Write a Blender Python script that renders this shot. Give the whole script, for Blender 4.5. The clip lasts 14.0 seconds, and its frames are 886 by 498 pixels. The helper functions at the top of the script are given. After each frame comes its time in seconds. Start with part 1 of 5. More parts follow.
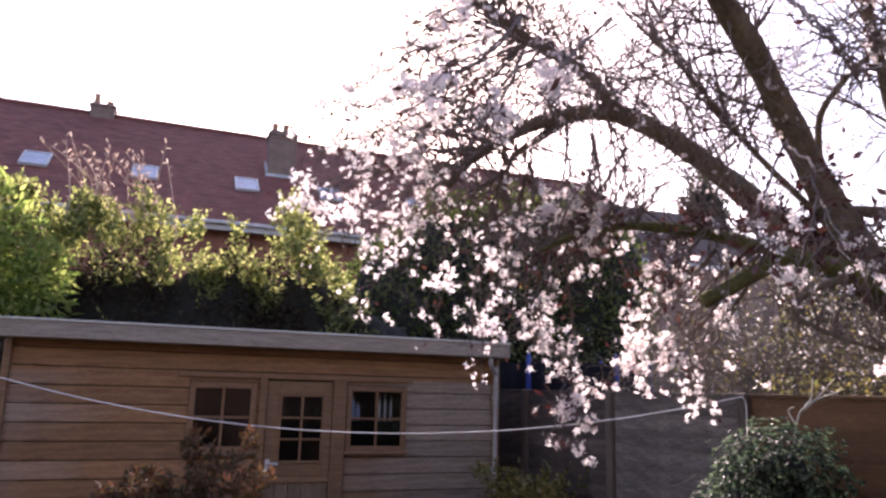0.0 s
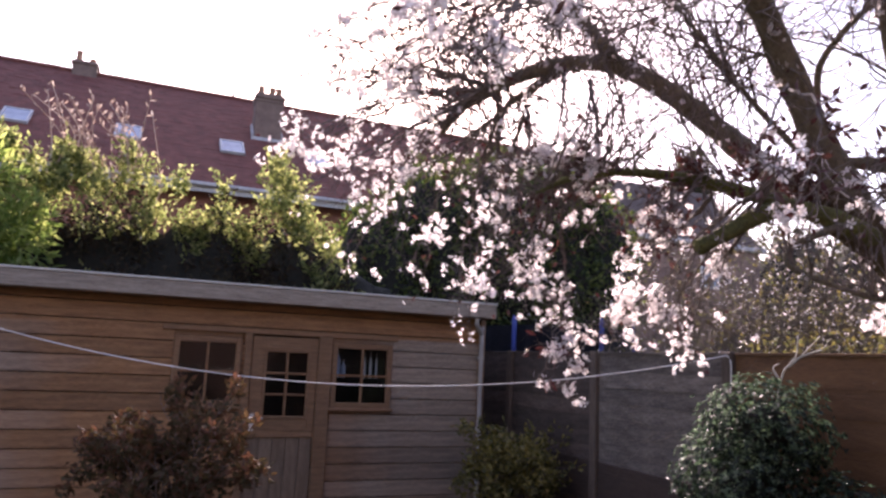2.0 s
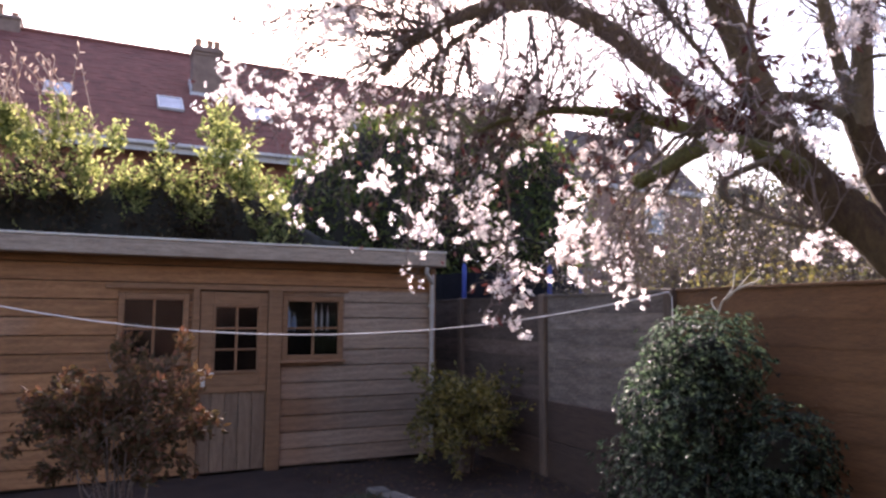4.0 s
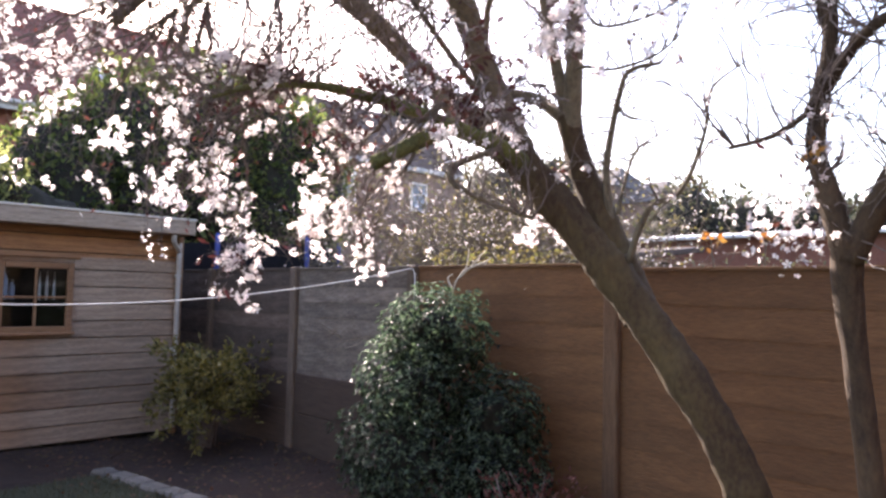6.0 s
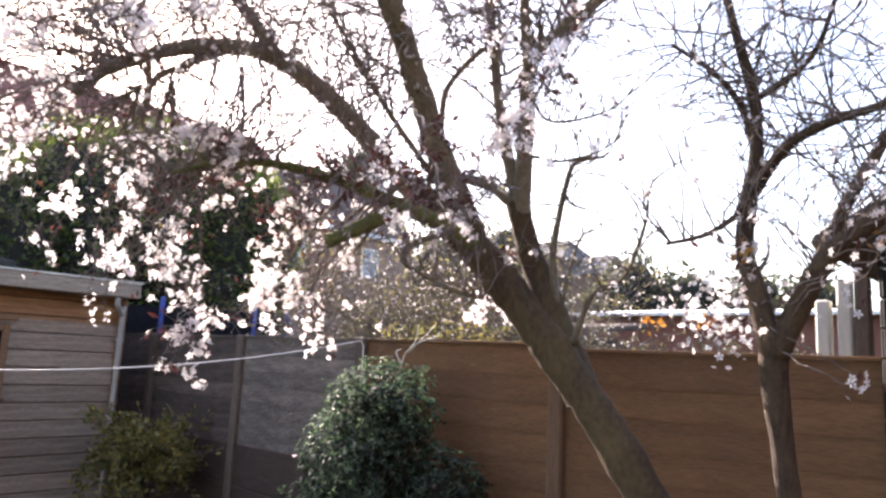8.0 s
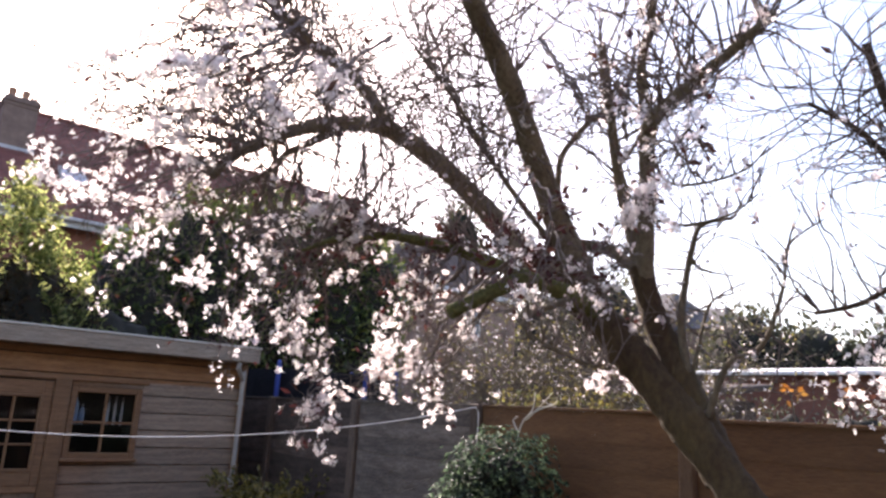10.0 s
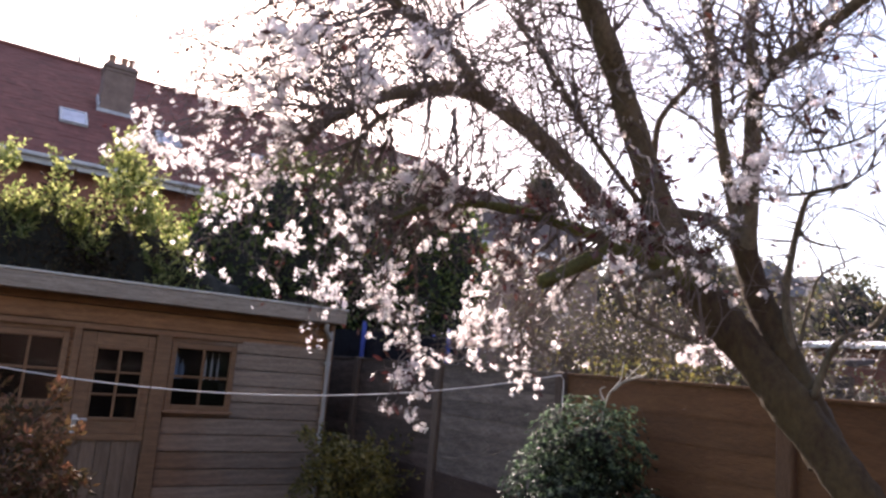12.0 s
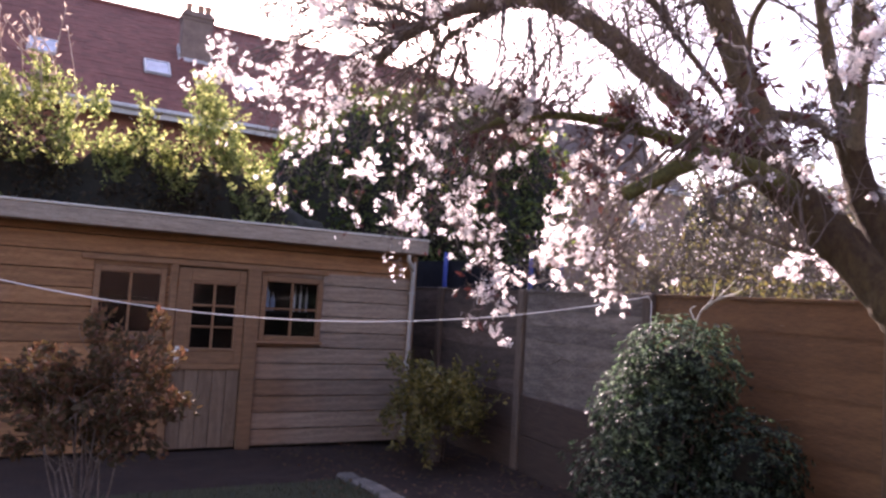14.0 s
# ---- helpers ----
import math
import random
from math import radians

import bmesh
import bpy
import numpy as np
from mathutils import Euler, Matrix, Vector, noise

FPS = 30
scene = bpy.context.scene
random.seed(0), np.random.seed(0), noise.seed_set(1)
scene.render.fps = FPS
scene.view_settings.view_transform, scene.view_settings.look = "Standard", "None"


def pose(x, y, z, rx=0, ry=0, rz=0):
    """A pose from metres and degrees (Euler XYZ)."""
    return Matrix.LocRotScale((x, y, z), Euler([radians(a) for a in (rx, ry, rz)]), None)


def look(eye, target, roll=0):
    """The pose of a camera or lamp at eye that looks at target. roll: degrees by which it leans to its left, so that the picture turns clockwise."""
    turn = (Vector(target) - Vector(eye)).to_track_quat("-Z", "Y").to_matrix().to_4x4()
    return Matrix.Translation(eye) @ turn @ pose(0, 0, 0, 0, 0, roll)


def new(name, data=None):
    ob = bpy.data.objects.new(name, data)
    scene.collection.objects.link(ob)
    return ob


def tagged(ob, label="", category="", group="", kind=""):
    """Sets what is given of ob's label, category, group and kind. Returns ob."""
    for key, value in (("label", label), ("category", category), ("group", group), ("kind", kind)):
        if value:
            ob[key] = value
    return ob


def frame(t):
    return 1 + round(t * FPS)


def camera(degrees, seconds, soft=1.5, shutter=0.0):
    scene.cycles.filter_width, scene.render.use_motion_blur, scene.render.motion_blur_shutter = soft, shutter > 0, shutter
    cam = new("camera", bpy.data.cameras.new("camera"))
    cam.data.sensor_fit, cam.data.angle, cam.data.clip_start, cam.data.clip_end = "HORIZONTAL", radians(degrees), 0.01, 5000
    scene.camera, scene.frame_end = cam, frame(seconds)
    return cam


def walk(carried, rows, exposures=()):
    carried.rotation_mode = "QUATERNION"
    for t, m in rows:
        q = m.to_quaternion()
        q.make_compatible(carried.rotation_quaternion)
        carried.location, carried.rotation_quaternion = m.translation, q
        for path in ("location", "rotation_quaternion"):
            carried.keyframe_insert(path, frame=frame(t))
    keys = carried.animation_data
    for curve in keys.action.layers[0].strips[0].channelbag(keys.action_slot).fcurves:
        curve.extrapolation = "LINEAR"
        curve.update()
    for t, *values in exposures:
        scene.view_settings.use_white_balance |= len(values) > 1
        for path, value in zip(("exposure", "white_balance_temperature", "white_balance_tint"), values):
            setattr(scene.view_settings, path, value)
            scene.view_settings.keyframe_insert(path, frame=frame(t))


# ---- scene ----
cam = camera(63.6, 14.0, soft=2.6)
EXPOSURES = [(0, 1.52, 6850, 36), (2.5, 1.48, 6850, 36), (5, 2.16, 6850, 28), (7.5, 2.36, 6950, 22), (10, 1.62, 6850, 24), (12.5, 1.5, 6900, 30), (14, 1.94, 6900, 40)]
PATH = [
    (0, (0.037, -0.274, 1.819), (0.746, 1.556, 2.207), 1.5),
    (0.5, (0.011, -0.259, 1.777), (0.728, 1.566, 2.171), 2.0),
    (1, (0.028, -0.229, 1.74), (0.755, 1.596, 2.113), 1.7),
    (1.5, (0.024, -0.173, 1.681), (0.767, 1.652, 2.027), 1.7),
    (2, (0.034, -0.195, 1.682), (0.789, 1.63, 1.995), 2.5),
    (2.5, (0.035, -0.198, 1.639), (0.816, 1.62, 1.934), 1.3),
    (5, (0.15, -0.214, 1.616), (1.208, 1.479, 1.733), 0.7),
    (5.5, (0.206, -0.218, 1.624), (1.418, 1.369, 1.734), 0.7),
    (6, (0.172, -0.34, 1.627), (1.579, 1.075, 1.75), 1.3),
    (6.5, (0.169, -0.375, 1.651), (1.713, 0.885, 1.827), 2.2),
    (7, (0.135, -0.39, 1.674), (1.69, 0.845, 1.908), 1.5),
    (7.5, (0.113, -0.406, 1.684), (1.631, 0.866, 1.959), 2.2),
    (10, (0.028, -0.307, 1.761), (1.291, 1.178, 2.21), 3.1),
    (10.5, (0.01, -0.293, 1.815), (1.091, 1.34, 2.222), 3.9),
    (11, (0.037, -0.28, 1.825), (1.055, 1.403, 2.189), 3.9),
    (11.5, (0.039, -0.269, 1.823), (1.12, 1.379, 2.162), 4.7),
    (12, (0.007, -0.243, 1.798), (1.113, 1.39, 2.128), 4.9),
    (12.5, (-0.024, -0.255, 1.779), (0.875, 1.506, 2.078), 4.9),
    (13, (0.01, -0.202, 1.755), (0.82, 1.608, 2.015), 5.0),
    (13.5, (0.023, -0.212, 1.737), (0.874, 1.587, 1.935), 4.2),
    (14, (0.055, -0.18, 1.711), (0.993, 1.581, 1.85), 3.5),
]
walk(cam, [(t, look(eye, target, roll)) for t, eye, target, roll in PATH], EXPOSURES)

# ---- world and sun ----
SUN_AZ, SUN_EL = radians(15.8), radians(31)
SUN_DIR = Vector((math.sin(SUN_AZ) * math.cos(SUN_EL), math.cos(SUN_AZ) * math.cos(SUN_EL), math.sin(SUN_EL)))
world = bpy.data.worlds.new("sky")
scene.world = world
world.use_nodes = True
sky = world.node_tree.nodes.new("ShaderNodeTexSky")
sky.sky_type, sky.sun_disc = "NISHITA", False
sky.sun_elevation, sky.sun_rotation = SUN_EL, SUN_AZ
sky.air_density, sky.dust_density = 1.1, 1.8
world.node_tree.nodes["Background"].inputs["Strength"].default_value = 0.14
world.node_tree.links.new(sky.outputs["Color"], world.node_tree.nodes["Background"].inputs["Color"])
sun_lamp = bpy.data.lights.new("sun", "SUN")
sun_lamp.energy, sun_lamp.angle, sun_lamp.color = 4.5, radians(0.53), (1.0, 0.95, 0.87)
new("sun", sun_lamp).matrix_world = look(SUN_DIR * 60, (0, 0, 0))


# ---- materials ----
def material(name, a, b, scale=6.0, rough=0.8, bump=0.3, grain=40.0, stretch=(1, 1, 1), per="", spread=0.25, metal=0.0, clear=0.0):
    """A surface between colours a and b: coarse stains, fine grain and relief. per: "object" or "island" varies brightness piece by piece."""
    m = bpy.data.materials.new(name)
    m.use_nodes = True
    t = m.node_tree
    n, l = t.nodes, t.links
    bsdf = n["Principled BSDF"]
    at = n.new("ShaderNodeTexCoord")
    size = n.new("ShaderNodeMapping")
    size.inputs["Scale"].default_value = stretch
    l.new(at.outputs["Object"], size.inputs["Vector"])
    coarse, fine = n.new("ShaderNodeTexNoise"), n.new("ShaderNodeTexNoise")
    for tex, s, d in ((coarse, scale, 4), (fine, grain, 6)):
        tex.inputs["Scale"].default_value, tex.inputs["Detail"].default_value = s, d
        tex.inputs["Roughness"].default_value = 0.65
        l.new(size.outputs["Vector"], tex.inputs["Vector"])
    add = n.new("ShaderNodeMath")
    add.operation = "ADD"
    l.new(coarse.outputs["Fac"], add.inputs[0])
    l.new(fine.outputs["Fac"], add.inputs[1])
    ramp = n.new("ShaderNodeValToRGB")
    ramp.color_ramp.elements[0].position, ramp.color_ramp.elements[1].position = 0.36, 0.64
    ramp.color_ramp.elements[0].color, ramp.color_ramp.elements[1].color = (*a, 1), (*b, 1)
    half = n.new("ShaderNodeMath")
    half.operation, half.inputs[1].default_value = "MULTIPLY", 0.5
    l.new(add.outputs[0], half.inputs[0])
    l.new(half.outputs[0], ramp.inputs["Fac"])
    out = ramp.outputs["Color"]
    if per:
        info = n.new("ShaderNodeObjectInfo" if per == "object" else "ShaderNodeNewGeometry")
        rand = info.outputs["Random" if per == "object" else "Random Per Island"]
        span = n.new("ShaderNodeMapRange")
        span.inputs["To Min"].default_value, span.inputs["To Max"].default_value = 1 - spread, 1 + spread
        l.new(rand, span.inputs["Value"])
        hsv = n.new("ShaderNodeHueSaturation")
        l.new(out, hsv.inputs["Color"])
        l.new(span.outputs["Result"], hsv.inputs["Value"])
        out = hsv.outputs["Color"]
    l.new(out, bsdf.inputs["Base Color"])
    bsdf.inputs["Roughness"].default_value, bsdf.inputs["Metallic"].default_value = rough, metal
    bsdf.inputs["Coat Weight"].default_value = clear
    if bump:
        b_node = n.new("ShaderNodeBump")
        b_node.inputs["Strength"].default_value, b_node.inputs["Distance"].default_value = bump, 0.01
        l.new(add.outputs[0], b_node.inputs["Height"])
        l.new(b_node.outputs["Normal"], bsdf.inputs["Normal"])
    return m


def leaf_material(name, colours, through_colour, glow=0.45, rough=0.45, gloss=0.4):
    """A thin leaf or petal: each island takes one of the colours, and light from behind shines through it."""
    m = bpy.data.materials.new(name)
    m.use_nodes = True
    t = m.node_tree
    n, l = t.nodes, t.links
    bsdf = n["Principled BSDF"]
    geo = n.new("ShaderNodeNewGeometry")
    ramp = n.new("ShaderNodeValToRGB")
    ramp.color_ramp.interpolation = "LINEAR"
    for k, c in enumerate(colours):
        e = ramp.color_ramp.elements[k] if k < 2 else ramp.color_ramp.elements.new(1.0)
        e.position = k / max(1, len(colours) - 1)
        e.color = (*c, 1)
    l.new(geo.outputs["Random Per Island"], ramp.inputs["Fac"])
    l.new(ramp.outputs["Color"], bsdf.inputs["Base Color"])
    bsdf.inputs["Roughness"].default_value = rough
    bsdf.inputs["Specular IOR Level"].default_value = gloss
    lit = n.new("ShaderNodeBsdfTranslucent")
    tint = n.new("ShaderNodeMix")
    tint.data_type, tint.blend_type = "RGBA", "MULTIPLY"
    tint.inputs["Factor"].default_value = 1.0
    l.new(ramp.outputs["Color"], tint.inputs[6])
    tint.inputs[7].default_value = (*through_colour, 1)
    l.new(tint.outputs[2], lit.inputs["Color"])
    mix = n.new("ShaderNodeMixShader")
    mix.inputs["Fac"].default_value = glow
    l.new(bsdf.outputs[0], mix.inputs[1])
    l.new(lit.outputs[0], mix.inputs[2])
    l.new(mix.outputs[0], n["Material Output"].inputs["Surface"])
    return m


def glass_material():
    m = bpy.data.materials.new("window_glass")
    m.use_nodes = True
    n, l = m.node_tree.nodes, m.node_tree.links
    clear, shine, mix = n.new("ShaderNodeBsdfTransparent"), n.new("ShaderNodeBsdfGlossy"), n.new("ShaderNodeMixShader")
    shine.inputs["Roughness"].default_value = 0.04
    clear.inputs["Color"].default_value = (0.75, 0.78, 0.8, 1)
    mix.inputs["Fac"].default_value = 0.03
    l.new(clear.outputs[0], mix.inputs[1])
    l.new(shine.outputs[0], mix.inputs[2])
    l.new(mix.outputs[0], n["Material Output"].inputs["Surface"])
    return m


def bleached(m, middle, near, wide, z_top):
    """Lets the stain of a board wall fade to grey away from its middle, unevenly, below the sheltered top rows."""
    t = m.node_tree
    n, l = t.nodes, t.links
    bsdf = n["Principled BSDF"]
    old = bsdf.inputs["Base Color"].links[0].from_socket
    geo, cut, tex = n.new("ShaderNodeNewGeometry"), n.new("ShaderNodeSeparateXYZ"), n.new("ShaderNodeTexNoise")
    tex.inputs["Scale"].default_value, tex.inputs["Detail"].default_value = 1.6, 4
    l.new(geo.outputs["Position"], cut.inputs[0])
    l.new(geo.outputs["Position"], tex.inputs["Vector"])
    info = n.new("ShaderNodeObjectInfo")
    patch, sum_a, fade, low, both = n.new("ShaderNodeMath"), n.new("ShaderNodeMath"), n.new("ShaderNodeMapRange"), n.new("ShaderNodeMapRange"), n.new("ShaderNodeMath")
    patch.operation, patch.inputs[1].default_value = "MULTIPLY_ADD", 1.6
    l.new(tex.outputs["Fac"], patch.inputs[0])
    l.new(info.outputs["Random"], patch.inputs[2])
    sum_a.operation = "ADD"
    l.new(patch.outputs[0], sum_a.inputs[0])
    off, far = n.new("ShaderNodeMath"), n.new("ShaderNodeMath")
    off.operation, off.inputs[1].default_value, far.operation = "SUBTRACT", middle, "ABSOLUTE"
    l.new(cut.outputs["X"], off.inputs[0])
    l.new(off.outputs[0], far.inputs[0])
    l.new(far.outputs[0], sum_a.inputs[1])
    fade.inputs["From Min"].default_value, fade.inputs["From Max"].default_value = near + 1.3, wide + 1.3
    fade.inputs["To Min"].default_value, fade.inputs["To Max"].default_value = 0.0, 0.48
    l.new(sum_a.outputs[0], fade.inputs["Value"])
    low.inputs["From Min"].default_value, low.inputs["From Max"].default_value = z_top, z_top + 0.02
    low.inputs["To Min"].default_value, low.inputs["To Max"].default_value = 1.0, 0.0
    l.new(cut.outputs["Z"], low.inputs["Value"])
    both.operation = "MULTIPLY"
    l.new(fade.outputs["Result"], both.inputs[0])
    l.new(low.outputs["Result"], both.inputs[1])
    less = n.new("ShaderNodeMath")
    less.operation, less.inputs[0].default_value = "SUBTRACT", 1.0
    l.new(both.outputs[0], less.inputs[1])
    hsv = n.new("ShaderNodeHueSaturation")
    l.new(old, hsv.inputs["Color"])
    l.new(less.outputs[0], hsv.inputs["Saturation"])
    algae = n.new("ShaderNodeMix")
    algae.data_type, algae.blend_type = "RGBA", "MULTIPLY"
    l.new(both.outputs[0], algae.inputs["Factor"])
    l.new(hsv.outputs["Color"], algae.inputs[6])
    algae.inputs[7].default_value = (0.96, 0.98, 0.78, 1)
    l.new(algae.outputs[2], bsdf.inputs["Base Color"])
    return m


ALONG = (1.2, 9, 14)
SHED_WOOD = material("honey_shed_wood", (0.15, 0.074, 0.036), (0.3, 0.162, 0.08), 3, 0.8, 0.35, 20, ALONG, "object", 0.14)
FENCE_GREY = material("weathered_fence_wood", (0.06, 0.046, 0.037), (0.235, 0.192, 0.16), 2.2, 0.9, 0.6, 16, (1.4, 6, 7), "object", 0.28)
FENCE_DARK = material("dark_fence_wood", (0.04, 0.026, 0.019), (0.13, 0.094, 0.075), 2.2, 0.9, 0.6, 16, (1.4, 6, 7), "object", 0.3)
DOOR_WOOD = material("worn_door_wood", (0.125, 0.08, 0.05), (0.24, 0.16, 0.106), 3, 0.85, 0.4, 20, (9, 9, 1.2), "object", 0.16)
SHED_BOARD = bleached(material("shed_board_wood", (0.155, 0.07, 0.03), (0.385, 0.19, 0.08), 2.2, 0.8, 0.55, 18, ALONG, "object", 0.26), 0.2, 0.95, 2.3, 1.9)
SHED_PALE = material("bleached_shed_wood", (0.17, 0.135, 0.105), (0.31, 0.255, 0.20), 3, 0.85, 0.4, 20, ALONG, "object", 0.12)
BROWN_WOOD = material("brown_stained_wood", (0.097, 0.046, 0.02), (0.186, 0.094, 0.039), 1.5, 0.85, 0.4, 16, (1.2, 5, 6), "object", 0.1)
DARK_BOARD = material("dark_gravel_board", (0.04, 0.024, 0.017), (0.088, 0.056, 0.04), 4, 0.9, 0.4, 30, ALONG, "object", 0.12)
POST_WOOD = material("dark_post_wood", (0.07, 0.05, 0.038), (0.16, 0.115, 0.085), 5, 0.9, 0.4, 30, (10, 10, 1.2), "object", 0.15)
POST_BROWN = material("brown_post_wood", (0.1, 0.056, 0.032), (0.19, 0.112, 0.064), 5, 0.9, 0.4, 30, (10, 10, 1.2), "object", 0.1)
FASCIA_WOOD = material("grey_fascia_wood", (0.18, 0.138, 0.104), (0.45, 0.365, 0.285), 3, 0.85, 0.5, 24, ALONG)
BLACK_WOOD = material("black_stained_wood", (0.004, 0.0035, 0.0035), (0.011, 0.01, 0.01), 3, 0.9, 0.4, 22, ALONG, "object", 0.2)
# Distance haze is painted in as a lifted grey.
FAR_ROOF = material("hazy_roof_slate", (0.07, 0.066, 0.07), (0.12, 0.112, 0.115), 1, 0.9, 0.2, 12)
FAR_BRICK = material("far_brick", (0.13, 0.085, 0.07), (0.22, 0.15, 0.125), 1, 0.9, 0.2, 12)
FELT = material("roof_felt", (0.05, 0.05, 0.048), (0.11, 0.105, 0.1), 5, 0.95, 0.5, 120)
PLASTIC_GREY = material("grey_plastic", (0.30, 0.28, 0.25), (0.42, 0.39, 0.35), 4, 0.45, 0.05, 60)
BRASS = material("handle_paint", (0.55, 0.52, 0.47), (0.7, 0.66, 0.6), 8, 0.4, 0.05, 60)
# The gloom behind the shed panes is put into this near-black colour.
DARK_ROOM = material("shed_inside_gloom", (0.018, 0.015, 0.014), (0.04, 0.034, 0.03), 3, 0.95, 0.2, 20)
GLASS = glass_material()
BARK = material("bark", (0.082, 0.064, 0.042), (0.23, 0.188, 0.125), 9, 0.92, 0.9, 55, (1, 1, 0.45))
MOSS_BARK = material("mossy_bark", (0.046, 0.025, 0.014), (0.112, 0.08, 0.034), 2.6, 0.95, 1.0, 42, (1, 1, 0.6))
BROWN_BARK = material("brown_bark", (0.034, 0.02, 0.012), (0.105, 0.068, 0.038), 7, 0.92, 1.0, 55, (1, 1, 0.45))
TWIG = material("twig_bark", (0.09, 0.068, 0.058), (0.22, 0.172, 0.15), 20, 0.85, 0.0, 80)
SOIL = material("soil", (0.013, 0.0055, 0.0035), (0.04, 0.018, 0.0105), 4, 0.95, 1.0, 45)
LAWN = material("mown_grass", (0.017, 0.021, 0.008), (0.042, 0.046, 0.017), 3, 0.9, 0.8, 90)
STONE = material("edging_stone", (0.08, 0.07, 0.06), (0.19, 0.17, 0.15), 5, 0.9, 0.5, 45, per="object")
TILE = material("red_roof_tile", (0.112, 0.031, 0.024), (0.19, 0.062, 0.046), 2, 0.85, 0.4, 30, per="island", spread=0.16)
BRICK = material("red_brick", (0.14, 0.054, 0.038), (0.235, 0.1, 0.068), 3, 0.9, 0.4, 30, per="island", spread=0.2)
CHIM_BRICK = material("sooty_brick", (0.13, 0.085, 0.07), (0.25, 0.17, 0.14), 3, 0.9, 0.4, 30)
LEAD = material("lead_flashing", (0.30, 0.31, 0.33), (0.5, 0.5, 0.52), 3, 0.5, 0.1, 20)
WHITE_PAINT = material("white_paint", (0.66, 0.65, 0.63), (0.82, 0.81, 0.79), 2, 0.5, 0.05, 20)
# White paint greyed: the shade on the gutter is in the colour.
GUTTER_PAINT = material("shaded_gutter_paint", (0.36, 0.35, 0.35), (0.5, 0.48, 0.48), 2, 0.55, 0.05, 20)
TERRACOTTA = material("terracotta", (0.3, 0.15, 0.09), (0.42, 0.23, 0.15), 5, 0.8, 0.2, 30)
PINK_RENDER = material("pinkish_brick_far", (0.2, 0.122, 0.1), (0.3, 0.198, 0.165), 1, 0.9, 0.2, 12)
SLATE = material("brown_slate", (0.06, 0.04, 0.034), (0.11, 0.078, 0.068), 2, 0.95, 0.3, 20, per="island")
BLUE = material("blue_foam", (0.02, 0.04, 0.2), (0.035, 0.07, 0.3), 5, 0.6, 0.1, 40)
PALE_BLUE = material("pale_blue_plastic", (0.35, 0.5, 0.68), (0.5, 0.62, 0.78), 4, 0.4, 0.05, 40)
NET = material("black_net", (0.008, 0.008, 0.012), (0.02, 0.02, 0.028), 20, 0.9, 0.2, 200)
ROPE = material("washing_line", (0.72, 0.69, 0.65), (0.86, 0.83, 0.79), 60, 0.6, 0.1, 200)
# For the added unseen wall; dark so the panes reflect little of it.
WALL_PLAIN = material("bounce_wall_brick", (0.05, 0.032, 0.026), (0.1, 0.062, 0.05), 2, 0.9, 0.3, 25)
SKYLIGHT = material("skylight_glass", (0.17, 0.22, 0.3), (0.28, 0.34, 0.44), 1, 0.08, 0.0, 5)
MOSS = material("green_moss", (0.055, 0.05, 0.02), (0.17, 0.17, 0.05), 6, 0.95, 0.9, 60)
PALE_TWIG = material("pale_twig_bark", (0.075, 0.06, 0.046), (0.22, 0.18, 0.135), 20, 0.85, 0.0, 80)
# Silvered wood painted paler still, so posts and roof rim look sunlit.
PALE_WOOD = material("sunlit_silvered_wood", (0.46, 0.43, 0.36), (0.66, 0.62, 0.53), 5, 0.85, 0.3, 30, (10, 10, 1.2))
ORANGE_LEAF = leaf_material("orange_leaf", [(0.26, 0.12, 0.05), (0.38, 0.2, 0.06), (0.4, 0.27, 0.09)], (1.0, 0.75, 0.45), 0.4)
PETAL = leaf_material("petal", [(0.9, 0.8, 0.81), (0.93, 0.88, 0.87), (0.95, 0.94, 0.92)], (1.0, 0.98, 0.96), 0.74, 0.5, 0.2)
BRONZE_LEAF = leaf_material("bronze_leaf", [(0.065, 0.023, 0.026), (0.1, 0.042, 0.04), (0.14, 0.075, 0.058)], (1.0, 0.7, 0.64), 0.34)
HEDGE_LEAF = leaf_material("conifer_leaf", [(0.08, 0.1, 0.045), (0.23, 0.27, 0.11), (0.56, 0.56, 0.28)], (1.0, 1.0, 0.76), 0.78, 0.5, 0.3)
# Dead hedge foliage; also the painted shade under the ivy.
DEAD_SHADE_LEAF = leaf_material("dead_and_shade_leaf", [(0.028, 0.02, 0.015), (0.05, 0.036, 0.026), (0.062, 0.055, 0.032)], (1.0, 0.8, 0.6), 0.2, 0.8, 0.06)
PALE_SHOOT = leaf_material("pale_dry_shoot", [(0.34, 0.25, 0.2), (0.48, 0.38, 0.32), (0.6, 0.52, 0.46)], (1.0, 0.95, 0.9), 0.5, 0.7, 0.15)
LIME_LEAF = leaf_material("lime_leaf", [(0.15, 0.23, 0.075), (0.28, 0.38, 0.13), (0.46, 0.52, 0.22)], (1.0, 1.0, 0.68), 0.74, 0.5, 0.3)
IVY_LEAF = leaf_material("ivy_leaf", [(0.03, 0.046, 0.02), (0.075, 0.105, 0.042), (0.2, 0.23, 0.085)], (0.95, 1.0, 0.55), 0.55, 0.4, 0.4)
BUSH_LEAF = leaf_material("glossy_leaf", [(0.006, 0.014, 0.008), (0.015, 0.029, 0.017), (0.17, 0.245, 0.155)], (0.95, 1.0, 0.86), 0.6, 0.4, 0.5)
VARIEGATED = leaf_material("variegated_leaf", [(0.06, 0.066, 0.02), (0.16, 0.14, 0.045), (0.3, 0.25, 0.085)], (1.0, 0.9, 0.45), 0.4)
